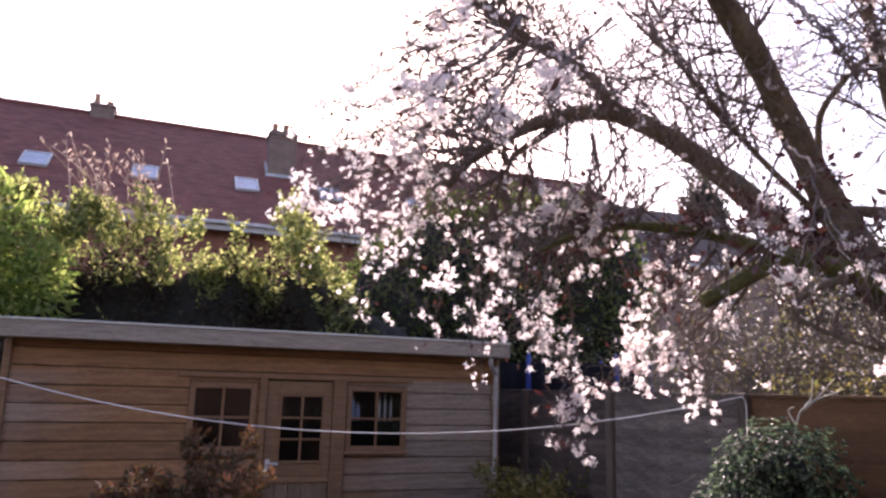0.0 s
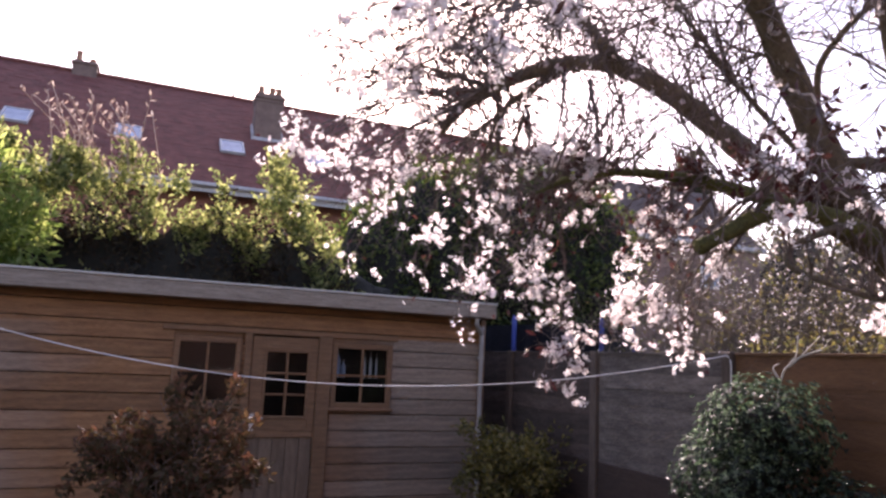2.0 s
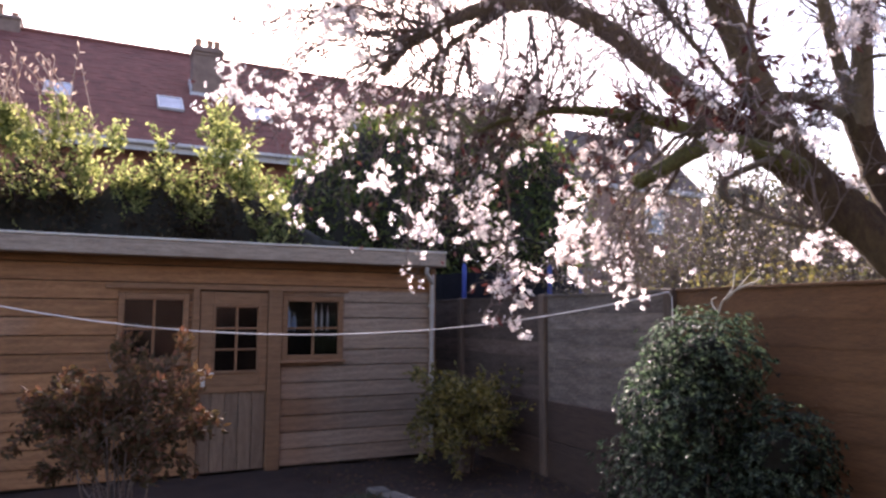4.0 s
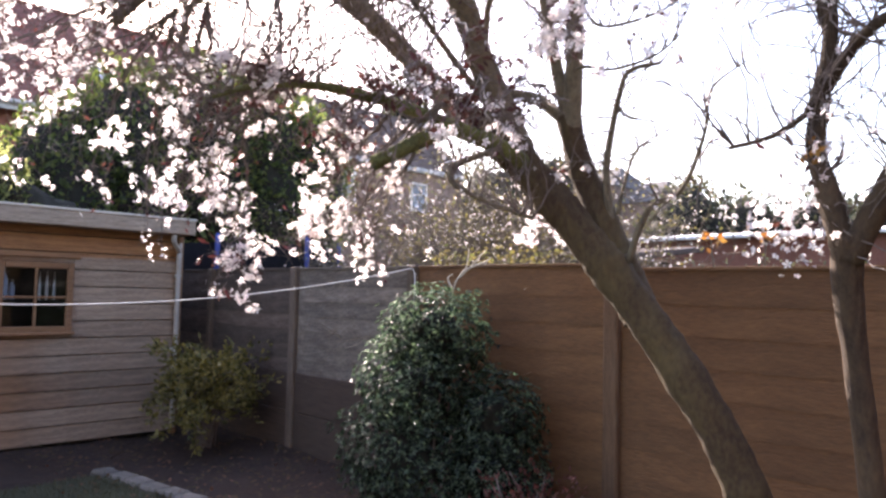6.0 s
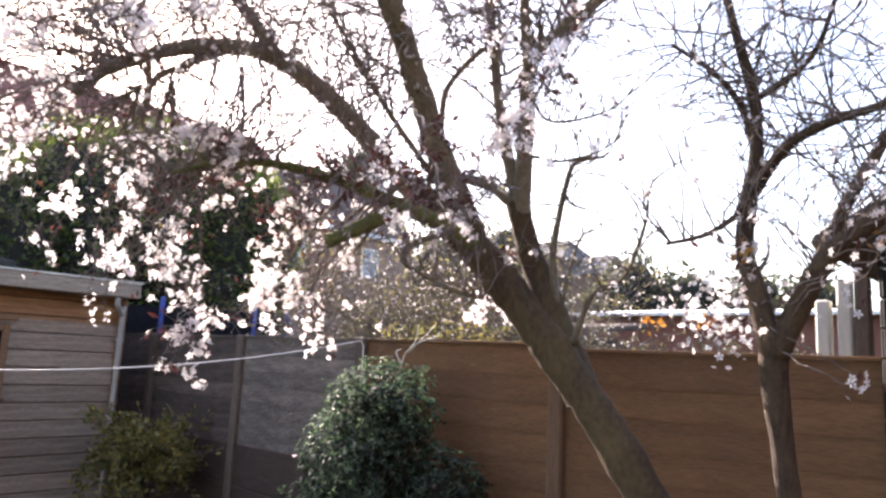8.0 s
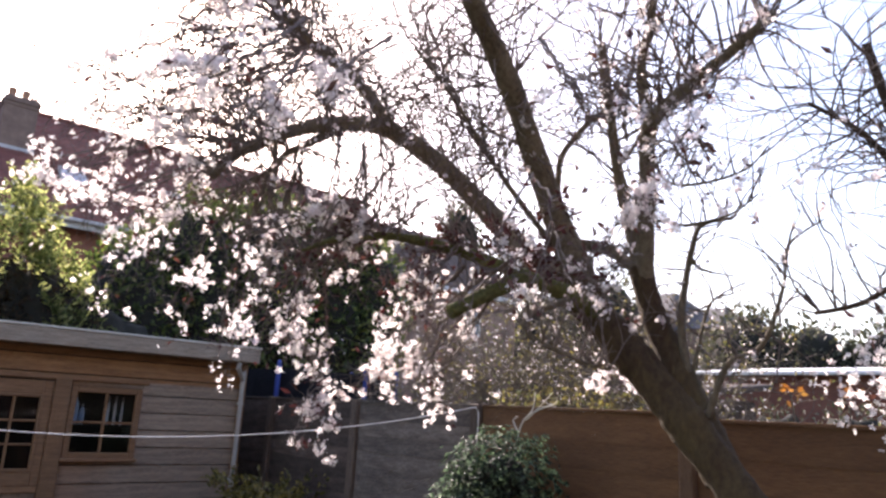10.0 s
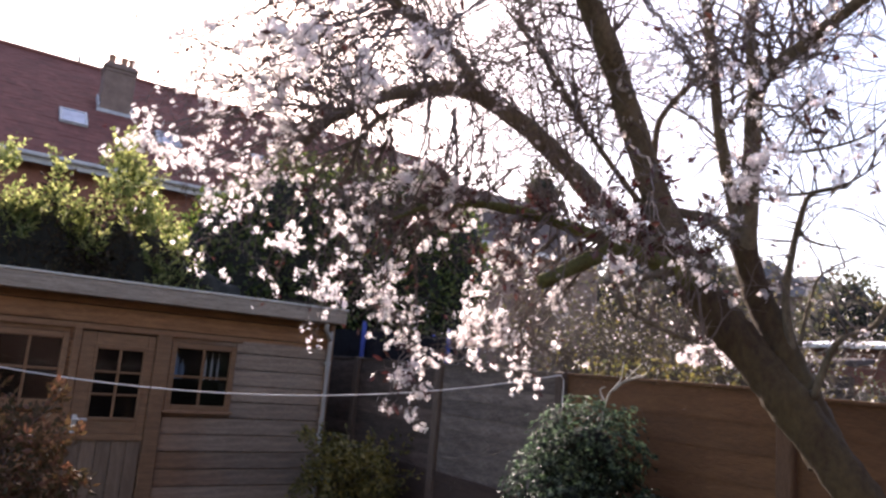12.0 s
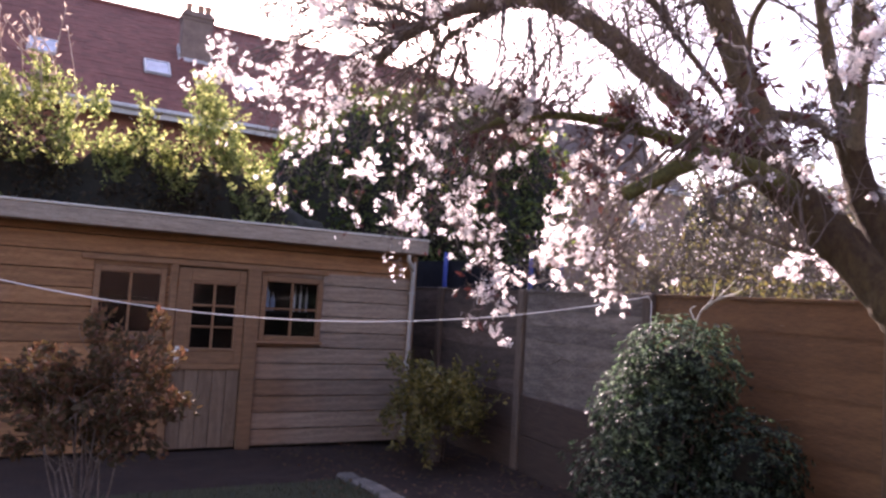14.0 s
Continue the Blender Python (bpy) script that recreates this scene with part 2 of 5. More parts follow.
RUSSET_LEAF = leaf_material("russet_leaf", [(0.06, 0.055, 0.03), (0.11, 0.078, 0.045), (0.17, 0.09, 0.066)], (1.0, 0.8, 0.62), 0.32, 0.7, 0.12)
RED_LEAF = leaf_material("red_leaf", [(0.08, 0.028, 0.026), (0.14, 0.052, 0.045), (0.2, 0.105, 0.085)], (1.0, 0.6, 0.5), 0.4)
YELLOW_BUD = leaf_material("yellow_bud", [(0.17, 0.14, 0.07), (0.3, 0.26, 0.1), (0.19, 0.22, 0.1)], (1.0, 0.95, 0.65), 0.45)
FAR_LEAF = leaf_material("far_leaf", [(0.055, 0.062, 0.042), (0.085, 0.09, 0.06), (0.115, 0.112, 0.078)], (1.0, 1.0, 0.7), 0.35)
# Near-black: the shade deep inside foliage is put into this colour.
CORE = material("foliage_shade_core", (0.008, 0.008, 0.005), (0.022, 0.019, 0.012), 5, 0.95, 0.5, 30)


# ---- mesh helpers ----
class Buf:
    """Vertices and faces of one mesh, gathered fast."""

    def __init__(self):
        self.v, self.f = [], []

    def tube(self, pts, radii, sides=6, cap=True):
        base, side = len(self.v), None
        count = len(pts)
        for k, p in enumerate(pts):
            way = (pts[min(k + 1, count - 1)] - pts[max(k - 1, 0)]).normalized()
            if side is None:
                side = way.orthogonal().normalized()
            side = (side - way * side.dot(way)).normalized()
            other = way.cross(side)
            for s in range(sides):
                a = 2 * math.pi * s / sides
                self.v.append(p + (side * math.cos(a) + other * math.sin(a)) * radii[k])
        for k in range(count - 1):
            for s in range(sides):
                q = (s + 1) % sides
                self.f.append((base + k * sides + s, base + k * sides + q, base + (k + 1) * sides + q, base + (k + 1) * sides + s))
        if cap:
            self.f.append(tuple(base + (count - 1) * sides + s for s in range(sides)))
            self.f.append(tuple(base + s for s in reversed(range(sides))))

    def leaf(self, p, way, up, length, width):
        """A leaf folded a little along its middle."""
        b = len(self.v)
        side = way.cross(up).normalized() * width * 0.5
        nrm = side.cross(way).normalized() * width * 0.18
        self.v += [p, p + way * length * 0.45 + side + nrm, p + way * length, p + way * length * 0.45 - side + nrm]
        self.f += [(b, b + 1, b + 2), (b, b + 2, b + 3)]

    def flower(self, p, facing, size, rng):
        """Five cupped petals round a middle, of one island."""
        a = facing.orthogonal().normalized()
        c = facing.cross(a)
        b = len(self.v)
        self.v.append(p)
        turn = rng.random() * 6.28
        cup = rng.uniform(0.05, 0.5)
        for k in range(5):
            for da, r, h in ((-0.42, 0.72, 0.75), (0.0, 1.0, 1.0), (0.42, 0.72, 0.75)):
                w = turn + k * 1.2566 + da
                self.v.append(p + (a * math.cos(w) + c * math.sin(w)) * size * 0.5 * r + facing * size * 0.5 * cup * h)
            q = b + 1 + k * 3
            self.f += [(b, q, q + 1), (b, q + 1, q + 2)]

    def mesh(self, name):
        me = bpy.data.meshes.new(name)
        me.from_pydata([tuple(p) for p in self.v], [], self.f)
        me.update()
        return me


def part(name, shape, mat, parent=None, label="", smooth=False):
    """Links a bmesh or a Buf as one mesh object under a thing or a part."""
    if isinstance(shape, Buf):
        me = shape.mesh(name)
    else:
        me = bpy.data.meshes.new(name)
        shape.to_mesh(me)
        shape.free()
    me.materials.append(mat)
    if smooth:
        me.polygons.foreach_set("use_smooth", [True] * len(me.polygons))
    ob = new(name, me)
    ob.parent = parent
    return tagged(ob, label) if label else ob


def thing(name, at, label, category, group="", kind=""):
    ob = new(name)
    ob.location = at
    return tagged(ob, label, category, group, kind)


def box(sx, sy, sz, at=(0, 0, 0), bevel=0.006, turn=None):
    """A box of that size, its middle at a place, with rounded edges."""
    bm = bmesh.new()
    bmesh.ops.create_cube(bm, size=1)
    bmesh.ops.scale(bm, vec=(sx, sy, sz), verts=bm.verts)
    if bevel:
        bmesh.ops.bevel(bm, geom=bm.edges[:], offset=min(bevel, 0.45 * min(sx, sy, sz)), segments=1, affect="EDGES", profile=0.5)
    if turn is not None:
        bmesh.ops.transform(bm, matrix=turn, verts=bm.verts)
    bmesh.ops.translate(bm, vec=at, verts=bm.verts)
    return bm


def merge(*shapes):
    bm = bmesh.new()
    for s in shapes:
        me = bpy.data.meshes.new("join")
        s.to_mesh(me)
        s.free()
        bm.from_mesh(me)
        bpy.data.meshes.remove(me)
    return bm


def tube_bm(pts, radii, sides=10):
    buf = Buf()
    buf.tube([Vector(p) for p in pts], radii, sides)
    me = buf.mesh("tube")
    bm = bmesh.new()
    bm.from_mesh(me)
    bpy.data.meshes.remove(me)
    return bm


def piece(name, me, parent, at, turn=0.0):
    """One more object on a shared mesh."""
    ob = new(name, me)
    ob.parent = parent
    ob.location = at
    ob.rotation_euler = (0, 0, turn)
    return ob


def shared(name, bm, mat):
    me = bpy.data.meshes.new(name)
    bm.to_mesh(me)
    bm.free()
    me.materials.append(mat)
    return me


def curve(pts, per=6):
    """A smooth line through the points."""
    pts = [Vector(p) for p in pts]
    out = []
    for k in range(len(pts) - 1):
        a, b, c, d = pts[max(k - 1, 0)], pts[k], pts[k + 1], pts[min(k + 2, len(pts) - 1)]
        for s in range(per):
            t = s / per
            out.append(0.5 * ((2 * b) + (c - a) * t + (2 * a - 5 * b + 4 * c - d) * t * t + (3 * b - a - 3 * c + d) * t ** 3))
    out.append(pts[-1])
    return out


def rand_dir(rng):
    while True:
        v = Vector((rng.uniform(-1, 1), rng.uniform(-1, 1), rng.uniform(-1, 1)))
        if 0.05 < v.length < 1:
            return v.normalized()


def lump(centre, size, seed, detail=3, rough=0.25):
    """A knobbly rounded core."""
    bm = bmesh.new()
    bmesh.ops.create_icosphere(bm, subdivisions=detail, radius=1)
    off = Vector((seed * 3.1, seed * 1.7, 0))
    for v in bm.verts:
        v.co *= 1 + rough * noise.noise(v.co * 2.2 + off)
        v.co = Vector((v.co.x * size[0], v.co.y * size[1], v.co.z * size[2])) + Vector(centre)
    return bm


# ---- ground ----
def ground_sheet():
    bm = bmesh.new()
    bmesh.ops.create_grid(bm, x_segments=2, y_segments=2, size=1500)
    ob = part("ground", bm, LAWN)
    tagged(ob, "short green grass reaching away past the gardens", "ground", kind="structure")
    bm = bmesh.new()
    bmesh.ops.create_grid(bm, x_segments=80, y_segments=80, size=7)
    for v in bm.verts:
        v.co.z = 0.012 + 0.03 * noise.noise(v.co * 1.3) + 0.02 * noise.noise(v.co * 6)
        v.co.z = max(v.co.z, -0.01) + 0.012
    bmesh.ops.translate(bm, vec=(0, 3.0, 0), verts=bm.verts)
    tagged(part("soil", bm, SOIL, None, smooth=True), "dark bare garden soil before the shed and fence", "soil", kind="structure")


def lawn_and_litter():
    rng = random.Random(17)
    bm = bmesh.new()
    bmesh.ops.create_grid(bm, x_segments=30, y_segments=40, size=0.5)
    for v in bm.verts:
        x, y = v.co.x + 0.5, v.co.y + 0.5
        wy = -4.0 + 9.9 * y
        edge = 2.42 + 0.38 * math.sin(min(1.0, max(0.0, (5.9 - wy) / 3.0)) * 1.4)
        v.co = Vector((-6.8 + (edge + 6.8) * x, wy, 0.062 + 0.015 * noise.noise(Vector((x * 9, wy * 2, 0)))))
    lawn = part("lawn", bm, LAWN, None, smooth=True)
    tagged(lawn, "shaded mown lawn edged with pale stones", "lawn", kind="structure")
    grass = Buf()
    for _ in range(9000):
        wy = rng.uniform(3.2, 5.85)
        edge = 2.42 + 0.38 * math.sin(min(1.0, max(0.0, (5.9 - wy) / 3.0)) * 1.4)
        p = Vector((edge - 3.0 * rng.random() ** 1.3, wy, 0.055))
        grass.leaf(p, Vector((rng.uniform(-0.5, 0.5), rng.uniform(-0.5, 0.5), 1)).normalized(), rand_dir(rng), rng.uniform(0.03, 0.07), 0.006)
    part("grass_growth", grass, FAR_LEAF, lawn)["kind"] = "stuff"
    stones = [shared("stone", box(0.23, 0.17, 0.07, (0, 0, 0), 0.02, Matrix.Rotation(0.03 * (k - 1.5), 4, "Z")), STONE) for k in range(4)]
    path = thing("stone_edging", (2.25, 6.4, 0), "row of pale worn edging stones beside the lawn", "edging")
    wy = 5.9
    while wy > 3.0:
        edge = 2.42 + 0.38 * math.sin(min(1.0, max(0.0, (5.9 - wy) / 3.0)) * 1.4)
        piece("stone", stones[rng.randrange(4)], path, (edge + 0.06 - 2.25 + rng.uniform(-0.02, 0.02), wy - 6.4, 0.06), radians(100) + rng.uniform(-0.25, 0.25))
        wy -= rng.uniform(0.2, 0.26)
    litter = Buf()
    for _ in range(900):
        p = Vector((rng.uniform(2.0, 4.2), rng.uniform(3.5, 7.3), 0.075))
        litter.leaf(p, Vector((rng.uniform(-1, 1), rng.uniform(-1, 1), 0.15)).normalized(), Vector((0, 0, 1)), rng.uniform(0.03, 0.07), 0.03)
    tagged(part("leaf_litter", litter, RUSSET_LEAF), "scattered dead brown leaves on the soil", "leaves", kind="stuff")


ground_sheet()
lawn_and_litter()


# ---- shed ----
SHED_Y, SHED_L, SHED_R, SHED_TOP = 7.40, -1.30, 3.74, 2.21


def shed():
    s = thing("garden_shed", (0, 0, 0), "honey-brown wooden garden shed with horizontal boards and paned windows", "shed")
    y, pitch = SHED_Y, 0.172
    # openings in the front: x from, x to, z from, z to
    door_hole, right_hole, left_hole = (1.10, 1.79, 0.05, 1.88), (1.945, 2.62, 1.155, 1.84), (0.345, 1.0, 1.155, 1.84)
    cache = {}

    def board(x0, x1, z0, z1, mat):
        key = (round(x1 - x0, 3), round(z1 - z0, 3), mat.name)
        if key not in cache:
            bm = box(x1 - x0 - 0.003, 0.024, z1 - z0 - 0.008, bevel=0.004)
            for v in bm.verts:
                if v.co.z < 0:
                    v.co.y -= 0.011 * min(1.0, (z1 - z0) / pitch)
            cache[key] = shared("board", bm, mat)
        piece("board", cache[key], s, ((x0 + x1) / 2, y + 0.011, (z0 + z1) / 2))

    z = 0.06
    holes = sorted((left_hole, door_hole, right_hole))
    while z < SHED_TOP - 0.02:
        z1 = min(z + pitch, SHED_TOP)
        x = SHED_L + 0.05
        for x0, x1, z0, z2 in holes:
            low, high = max(z, z0), min(z1, z2)
            if high - low < 0.01:
                continue
            board(x, x0, z, z1, SHED_BOARD)
            if low - z > 0.02:
                board(x0, x1, z, low, SHED_BOARD)
            if z1 - high > 0.02:
                board(x0, x1, high, z1, SHED_BOARD)
            x = x1
        board(x, SHED_R - 0.05, z, z1, SHED_BOARD)
        z = z1
    # side and back walls, floor, corner trims
    part("side_wall", box(0.03, 1.4, SHED_TOP - 0.06, (SHED_R - 0.035, y + 0.73, SHED_TOP / 2)), SHED_PALE, s)
    part("side_wall", box(0.03, 1.4, SHED_TOP - 0.06, (SHED_L + 0.035, y + 0.73, SHED_TOP / 2)), SHED_PALE, s)
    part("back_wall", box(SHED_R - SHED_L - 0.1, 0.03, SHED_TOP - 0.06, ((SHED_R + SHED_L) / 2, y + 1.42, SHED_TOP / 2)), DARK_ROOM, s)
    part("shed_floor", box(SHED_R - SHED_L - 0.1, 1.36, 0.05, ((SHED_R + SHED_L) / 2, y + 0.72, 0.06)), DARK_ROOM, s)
    # unseen panel added to stop light coming in over the side walls
    part("light_stop_panel", box(SHED_R - SHED_L - 0.12, 1.36, 0.02, ((SHED_R + SHED_L) / 2, y + 0.72, 2.15)), DARK_ROOM, s)
    for x in (SHED_L + 0.03, SHED_R - 0.03):
        part("corner_trim", box(0.07, 0.06, SHED_TOP - 0.04, (x, y - 0.012, SHED_TOP / 2), 0.01), SHED_WOOD, s)
    part("head_rail", box(2.45, 0.03, 0.055, (1.45, y - 0.018, 1.915), 0.008), SHED_WOOD, s)
    # roof with its felt and front fascia
    bm = box(SHED_R - SHED_L + 0.08, 1.75, 0.04, ((SHED_R + SHED_L) / 2 + 0.01, y + 0.64, 2.27), 0.008)
    for v in bm.verts:
        v.co.z -= (v.co.y - y) * 0.05
    part("roof", bm, FELT, s)
    bm = box(SHED_R - SHED_L + 0.07, 0.028, 0.155, ((SHED_R + SHED_L) / 2, y - 0.235, 2.275), 0.008)
    part("fascia", bm, FASCIA_WOOD, s, "weathered grey fascia board")
    # pale strip painted as the bright sunlit rim above the fascia
    part("sunlit_rim", box(SHED_R - SHED_L + 0.09, 0.045, 0.022, ((SHED_R + SHED_L) / 2, y - 0.238, 2.364), 0.005), PALE_WOOD, s)
    part("soffit", box(SHED_R - SHED_L + 0.02, 0.2, 0.02, ((SHED_R + SHED_L) / 2, y - 0.11, 2.205), 0.004), SHED_WOOD, s)

    def window(parent, x0, x1, z0, z1, cols, rows, bar, yy, frame_w):
        """A frame with bars and a pane in each light."""
        w, h = x1 - x0, z1 - z0
        fr = merge(
            box(frame_w, 0.05, h, (x0 + frame_w / 2, yy, (z0 + z1) / 2), 0.006), box(frame_w, 0.05, h, (x1 - frame_w / 2, yy, (z0 + z1) / 2), 0.006),
            box(w - 2 * frame_w, 0.05, frame_w, ((x0 + x1) / 2, yy, z1 - frame_w / 2), 0.006), box(w - 2 * frame_w, 0.05, frame_w, ((x0 + x1) / 2, yy, z0 + frame_w / 2), 0.006))
        part("window_frame", fr, SHED_WOOD, parent)
        gx, gz = (w - 2 * frame_w) / cols, (h - 2 * frame_w) / rows
        for c in range(1, cols):
            part("glazing_bar", box(bar, 0.03, h - 2 * frame_w, (x0 + frame_w + gx * c, yy - 0.004, (z0 + z1) / 2), 0.004), SHED_WOOD, parent)
        for r in range(1, rows):
            part("glazing_bar", box(w - 2 * frame_w, 0.026, bar, ((x0 + x1) / 2, yy - 0.004, z0 + frame_w + gz * r), 0.004), SHED_WOOD, parent)
        for c in range(cols):
            for r in range(rows):
                ob = part("pane", box(gx, 0.004, gz, (x0 + frame_w + gx * (c + 0.5), yy + 0.008, z0 + frame_w + gz * (r + 0.5)), 0), GLASS, parent)
                ob.visible_shadow = False

    for x0, x1, z0, z1 in (right_hole, left_hole):
        w = new("window")
        w.parent = s
        window(w, x0, x1, z0, z1, 2, 2, 0.024, y - 0.005, 0.058)
        part("sill", box(x1 - x0 + 0.04, 0.07, 0.03, ((x0 + x1) / 2, y - 0.03, z0 - 0.012), 0.006), SHED_WOOD, w)
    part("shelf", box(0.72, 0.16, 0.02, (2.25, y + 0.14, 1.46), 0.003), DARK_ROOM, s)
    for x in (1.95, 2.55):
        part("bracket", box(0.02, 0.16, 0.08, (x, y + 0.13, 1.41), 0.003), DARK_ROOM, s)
    # door
    d = new("door")
    d.parent = s
    x0, x1, z0, z1 = door_hole
    for x, w in ((x0 - 0.035, 0.07), (x1 + 0.075, 0.148)):
        part("door_post", box(w, 0.05, z1 - z0 + 0.04, (x, y - 0.02, (z0 + z1) / 2), 0.008), SHED_WOOD, s)
    a, b = x0 + 0.004, x1 - 0.004
    for k in range(5):
        w = (b - a) / 5
        part("door_board", box(w - 0.004, 0.025, 0.80, (a + w * (k + 0.5), y + 0.005, 0.46), 0.006), DOOR_WOOD, d)
    for k, (bx, bz, bw, bh) in enumerate((((a + b) / 2, 0.88, b - a, 0.06), (a + 0.065, 1.39, 0.13, 0.96), (b - 0.0375, 1.39, 0.075, 0.96), ((a + b) / 2 + 0.0275, 1.8075, b - a - 0.205, 0.125), ((a + b) / 2 + 0.0275, 0.9725, b - a - 0.205, 0.125))):
        part("door_rail", box(bw, 0.035, bh, (bx, y - 0.008, bz), 0.006), SHED_WOOD, d)
    window(d, a + 0.125, b - 0.07, 1.035, 1.745, 2, 3, 0.022, y - 0.008, 0.032)
    part("handle", merge(box(0.045, 0.014, 0.17, (a + 0.045, y - 0.032, 1.0), 0.005), box(0.13, 0.02, 0.026, (a + 0.085, y - 0.065, 1.045), 0.007), box(0.018, 0.04, 0.018, (a + 0.04, y - 0.05, 1.045), 0.004)), BRASS, d, "pale metal lever handle")
    # rainwater pipe at the corner
    pts = curve([(3.56, y - 0.20, 2.19), (3.56, y - 0.19, 2.12), (3.67, y - 0.085, 2.02), (3.68, y - 0.07, 1.95), (3.68, y - 0.07, 0.1)], 5)
    part("downpipe", tube_bm(pts, [0.026] * len(pts), 12), PLASTIC_GREY, s, "pale grey plastic downpipe", smooth=True)
    for z in (1.75, 0.95):
        part("pipe_clip", box(0.075, 0.06, 0.03, (3.68, y - 0.055, z), 0.008), PLASTIC_GREY, s)


shed()


def shelf_bottle(at, height, r, mat, label):
    t = thing("plastic_bottle", at, label, "bottle", "bottles on the shed shelf")
    prof = ((0, r * 0.9), (0.02, r), (height * 0.62, r), (height * 0.76, r * 0.55), (height * 0.84, r * 0.4))
    pts = [Vector((0, 0, z)) for z, _ in prof]
    part("body", tube_bm(pts, [q for _, q in prof], 14), mat, t, smooth=True)
    part("cap", tube_bm([Vector((0, 0, height * 0.84)), Vector((0, 0, height))], [r * 0.45, r * 0.42], 12), PLASTIC_GREY, t, smooth=True)


SHELF_TOP = 1.47
shelf_bottle((2.03, SHED_Y + 0.13, SHELF_TOP), 0.32, 0.045, PALE_BLUE, "pale blue plastic bottle on a shelf inside the shed window")
shelf_bottle((2.12, SHED_Y + 0.17, SHELF_TOP), 0.2, 0.026, PALE_BLUE, "short pale blue plastic bottle on a shelf inside the shed window")
shelf_bottle((2.36, SHED_Y + 0.15, SHELF_TOP), 0.28, 0.013, WHITE_PAINT, "slim white plastic bottle on a shelf inside the shed window")
shelf_bottle((2.425, SHED_Y + 0.15, SHELF_TOP), 0.29, 0.014, WHITE_PAINT, "slim white plastic bottle on a shelf inside the shed window")
shelf_bottle((2.49, SHED_Y + 0.14, SHELF_TOP), 0.28, 0.013, WHITE_PAINT, "slim white plastic bottle on a shelf inside the shed window")


# ---- fences ----
FENCE_X = 4.30


def fence_run(name, label, start, way, bays, boards_from, mats, top=1.83, base_board=0.0, grp="garden fences", board_h=0.15, post_h=1.86, bay=1.925, last_post=True, lap=0.008, end_mat=None, first_post=True, fall=0.0, post_mat=None):
    """Posts with lapped boards between. way: the run's direction, a unit vector."""
    f = thing(name, start, label, "fence", grp)
    turn = math.atan2(way[1], way[0])
    rng = random.Random(len(name) * 7 + bays)
    post = shared("post", box(0.11, 0.11, post_h, (0, 0, post_h / 2), 0.012), post_mat or POST_WOOD)
    for k in range(0 if first_post else 1, bays + (1 if last_post else 0)):
        piece("post", post, f, (way[0] * bay * k, way[1] * bay * k, 0), turn)
    if end_mat:
        piece("post", shared("post", box(0.10, 0.05, top, (0, 0, top / 2), 0.01), end_mat), f, (way[0] * bay * bays, way[1] * bay * bays, 0), turn)
    gap = bay - 0.11
    for k in range(bays):
        mat = mats[k % len(mats)]
        high = top - fall * k
        cx, cy = way[0] * bay * (k + 0.5), way[1] * bay * (k + 0.5)
        if base_board:
            gb = shared("gravel_board", box(gap, 0.045, base_board / 2 - 0.004, bevel=0.008), DARK_BOARD)
            for j in range(2):
                piece("gravel_board", gb, f, (cx, cy, base_board * (j + 0.5) / 2), turn)
        n = round((high - max(boards_from, base_board)) / board_h)
        h = (high - max(boards_from, base_board)) / n
        versions = []
        for q in range(3):
            bm = bmesh.new()
            bmesh.ops.create_grid(bm, x_segments=14, y_segments=1, size=0.5)
            for v in bm.verts:
                low = v.co.y < 0
                x = v.co.x * gap
                z = (-h * 0.5 - 0.02 if low else h * 0.5)
                if low:
                    z += 0.012 * noise.noise(Vector((x * 2.3, q * 5.1 + k * 3, 1.7)))
                v.co = Vector((x, -0.002 - lap if low else -0.002, z))
            got = bmesh.ops.extrude_face_region(bm, geom=bm.faces[:])
            bmesh.ops.translate(bm, vec=(0, 0.012, 0), verts=[g for g in got["geom"] if isinstance(g, bmesh.types.BMVert)])
            bmesh.ops.recalc_face_normals(bm, faces=bm.faces[:])
            versions.append(shared("board", bm, mat))
        z0 = max(boards_from, base_board)
        flip = 0 if way[1] < 0 else math.pi
        for j in range(n):
            piece("board", versions[rng.randrange(3)], f, (cx, cy, z0 + h * (j + 0.5)), turn + flip + (0 if abs(way[1]) > 0.5 else math.pi))
        cap = shared("capping", box(gap, 0.036, 0.022, bevel=0.002), mat)
        piece("capping", cap, f, (cx, cy, high + 0.012), turn)
    return f


fence_run("garden_fence", "garden fence of grey weathered boards beside brown-stained boards", (FENCE_X, 9.51, 0), (0, -1), 3, 0.0, [FENCE_DARK, FENCE_DARK, FENCE_GREY], base_board=0.79, bay=1.79)
fence_run("garden_fence", "brown-stained garden fence behind the trees", (FENCE_X, 4.14, 0), (0, -1), 2, 0.12, [BROWN_WOOD, BROWN_WOOD], board_h=0.19, bay=1.94, fall=0.035, last_post=False, lap=0.005, end_mat=BROWN_WOOD, first_post=False, post_mat=POST_BROWN)
fence_run("back_fence", "dark boarded fence behind the shed", (-5.5, 10.05, 0), (1, 0), 5, 0.0, [FENCE_DARK], post_h=1.8, top=1.78)


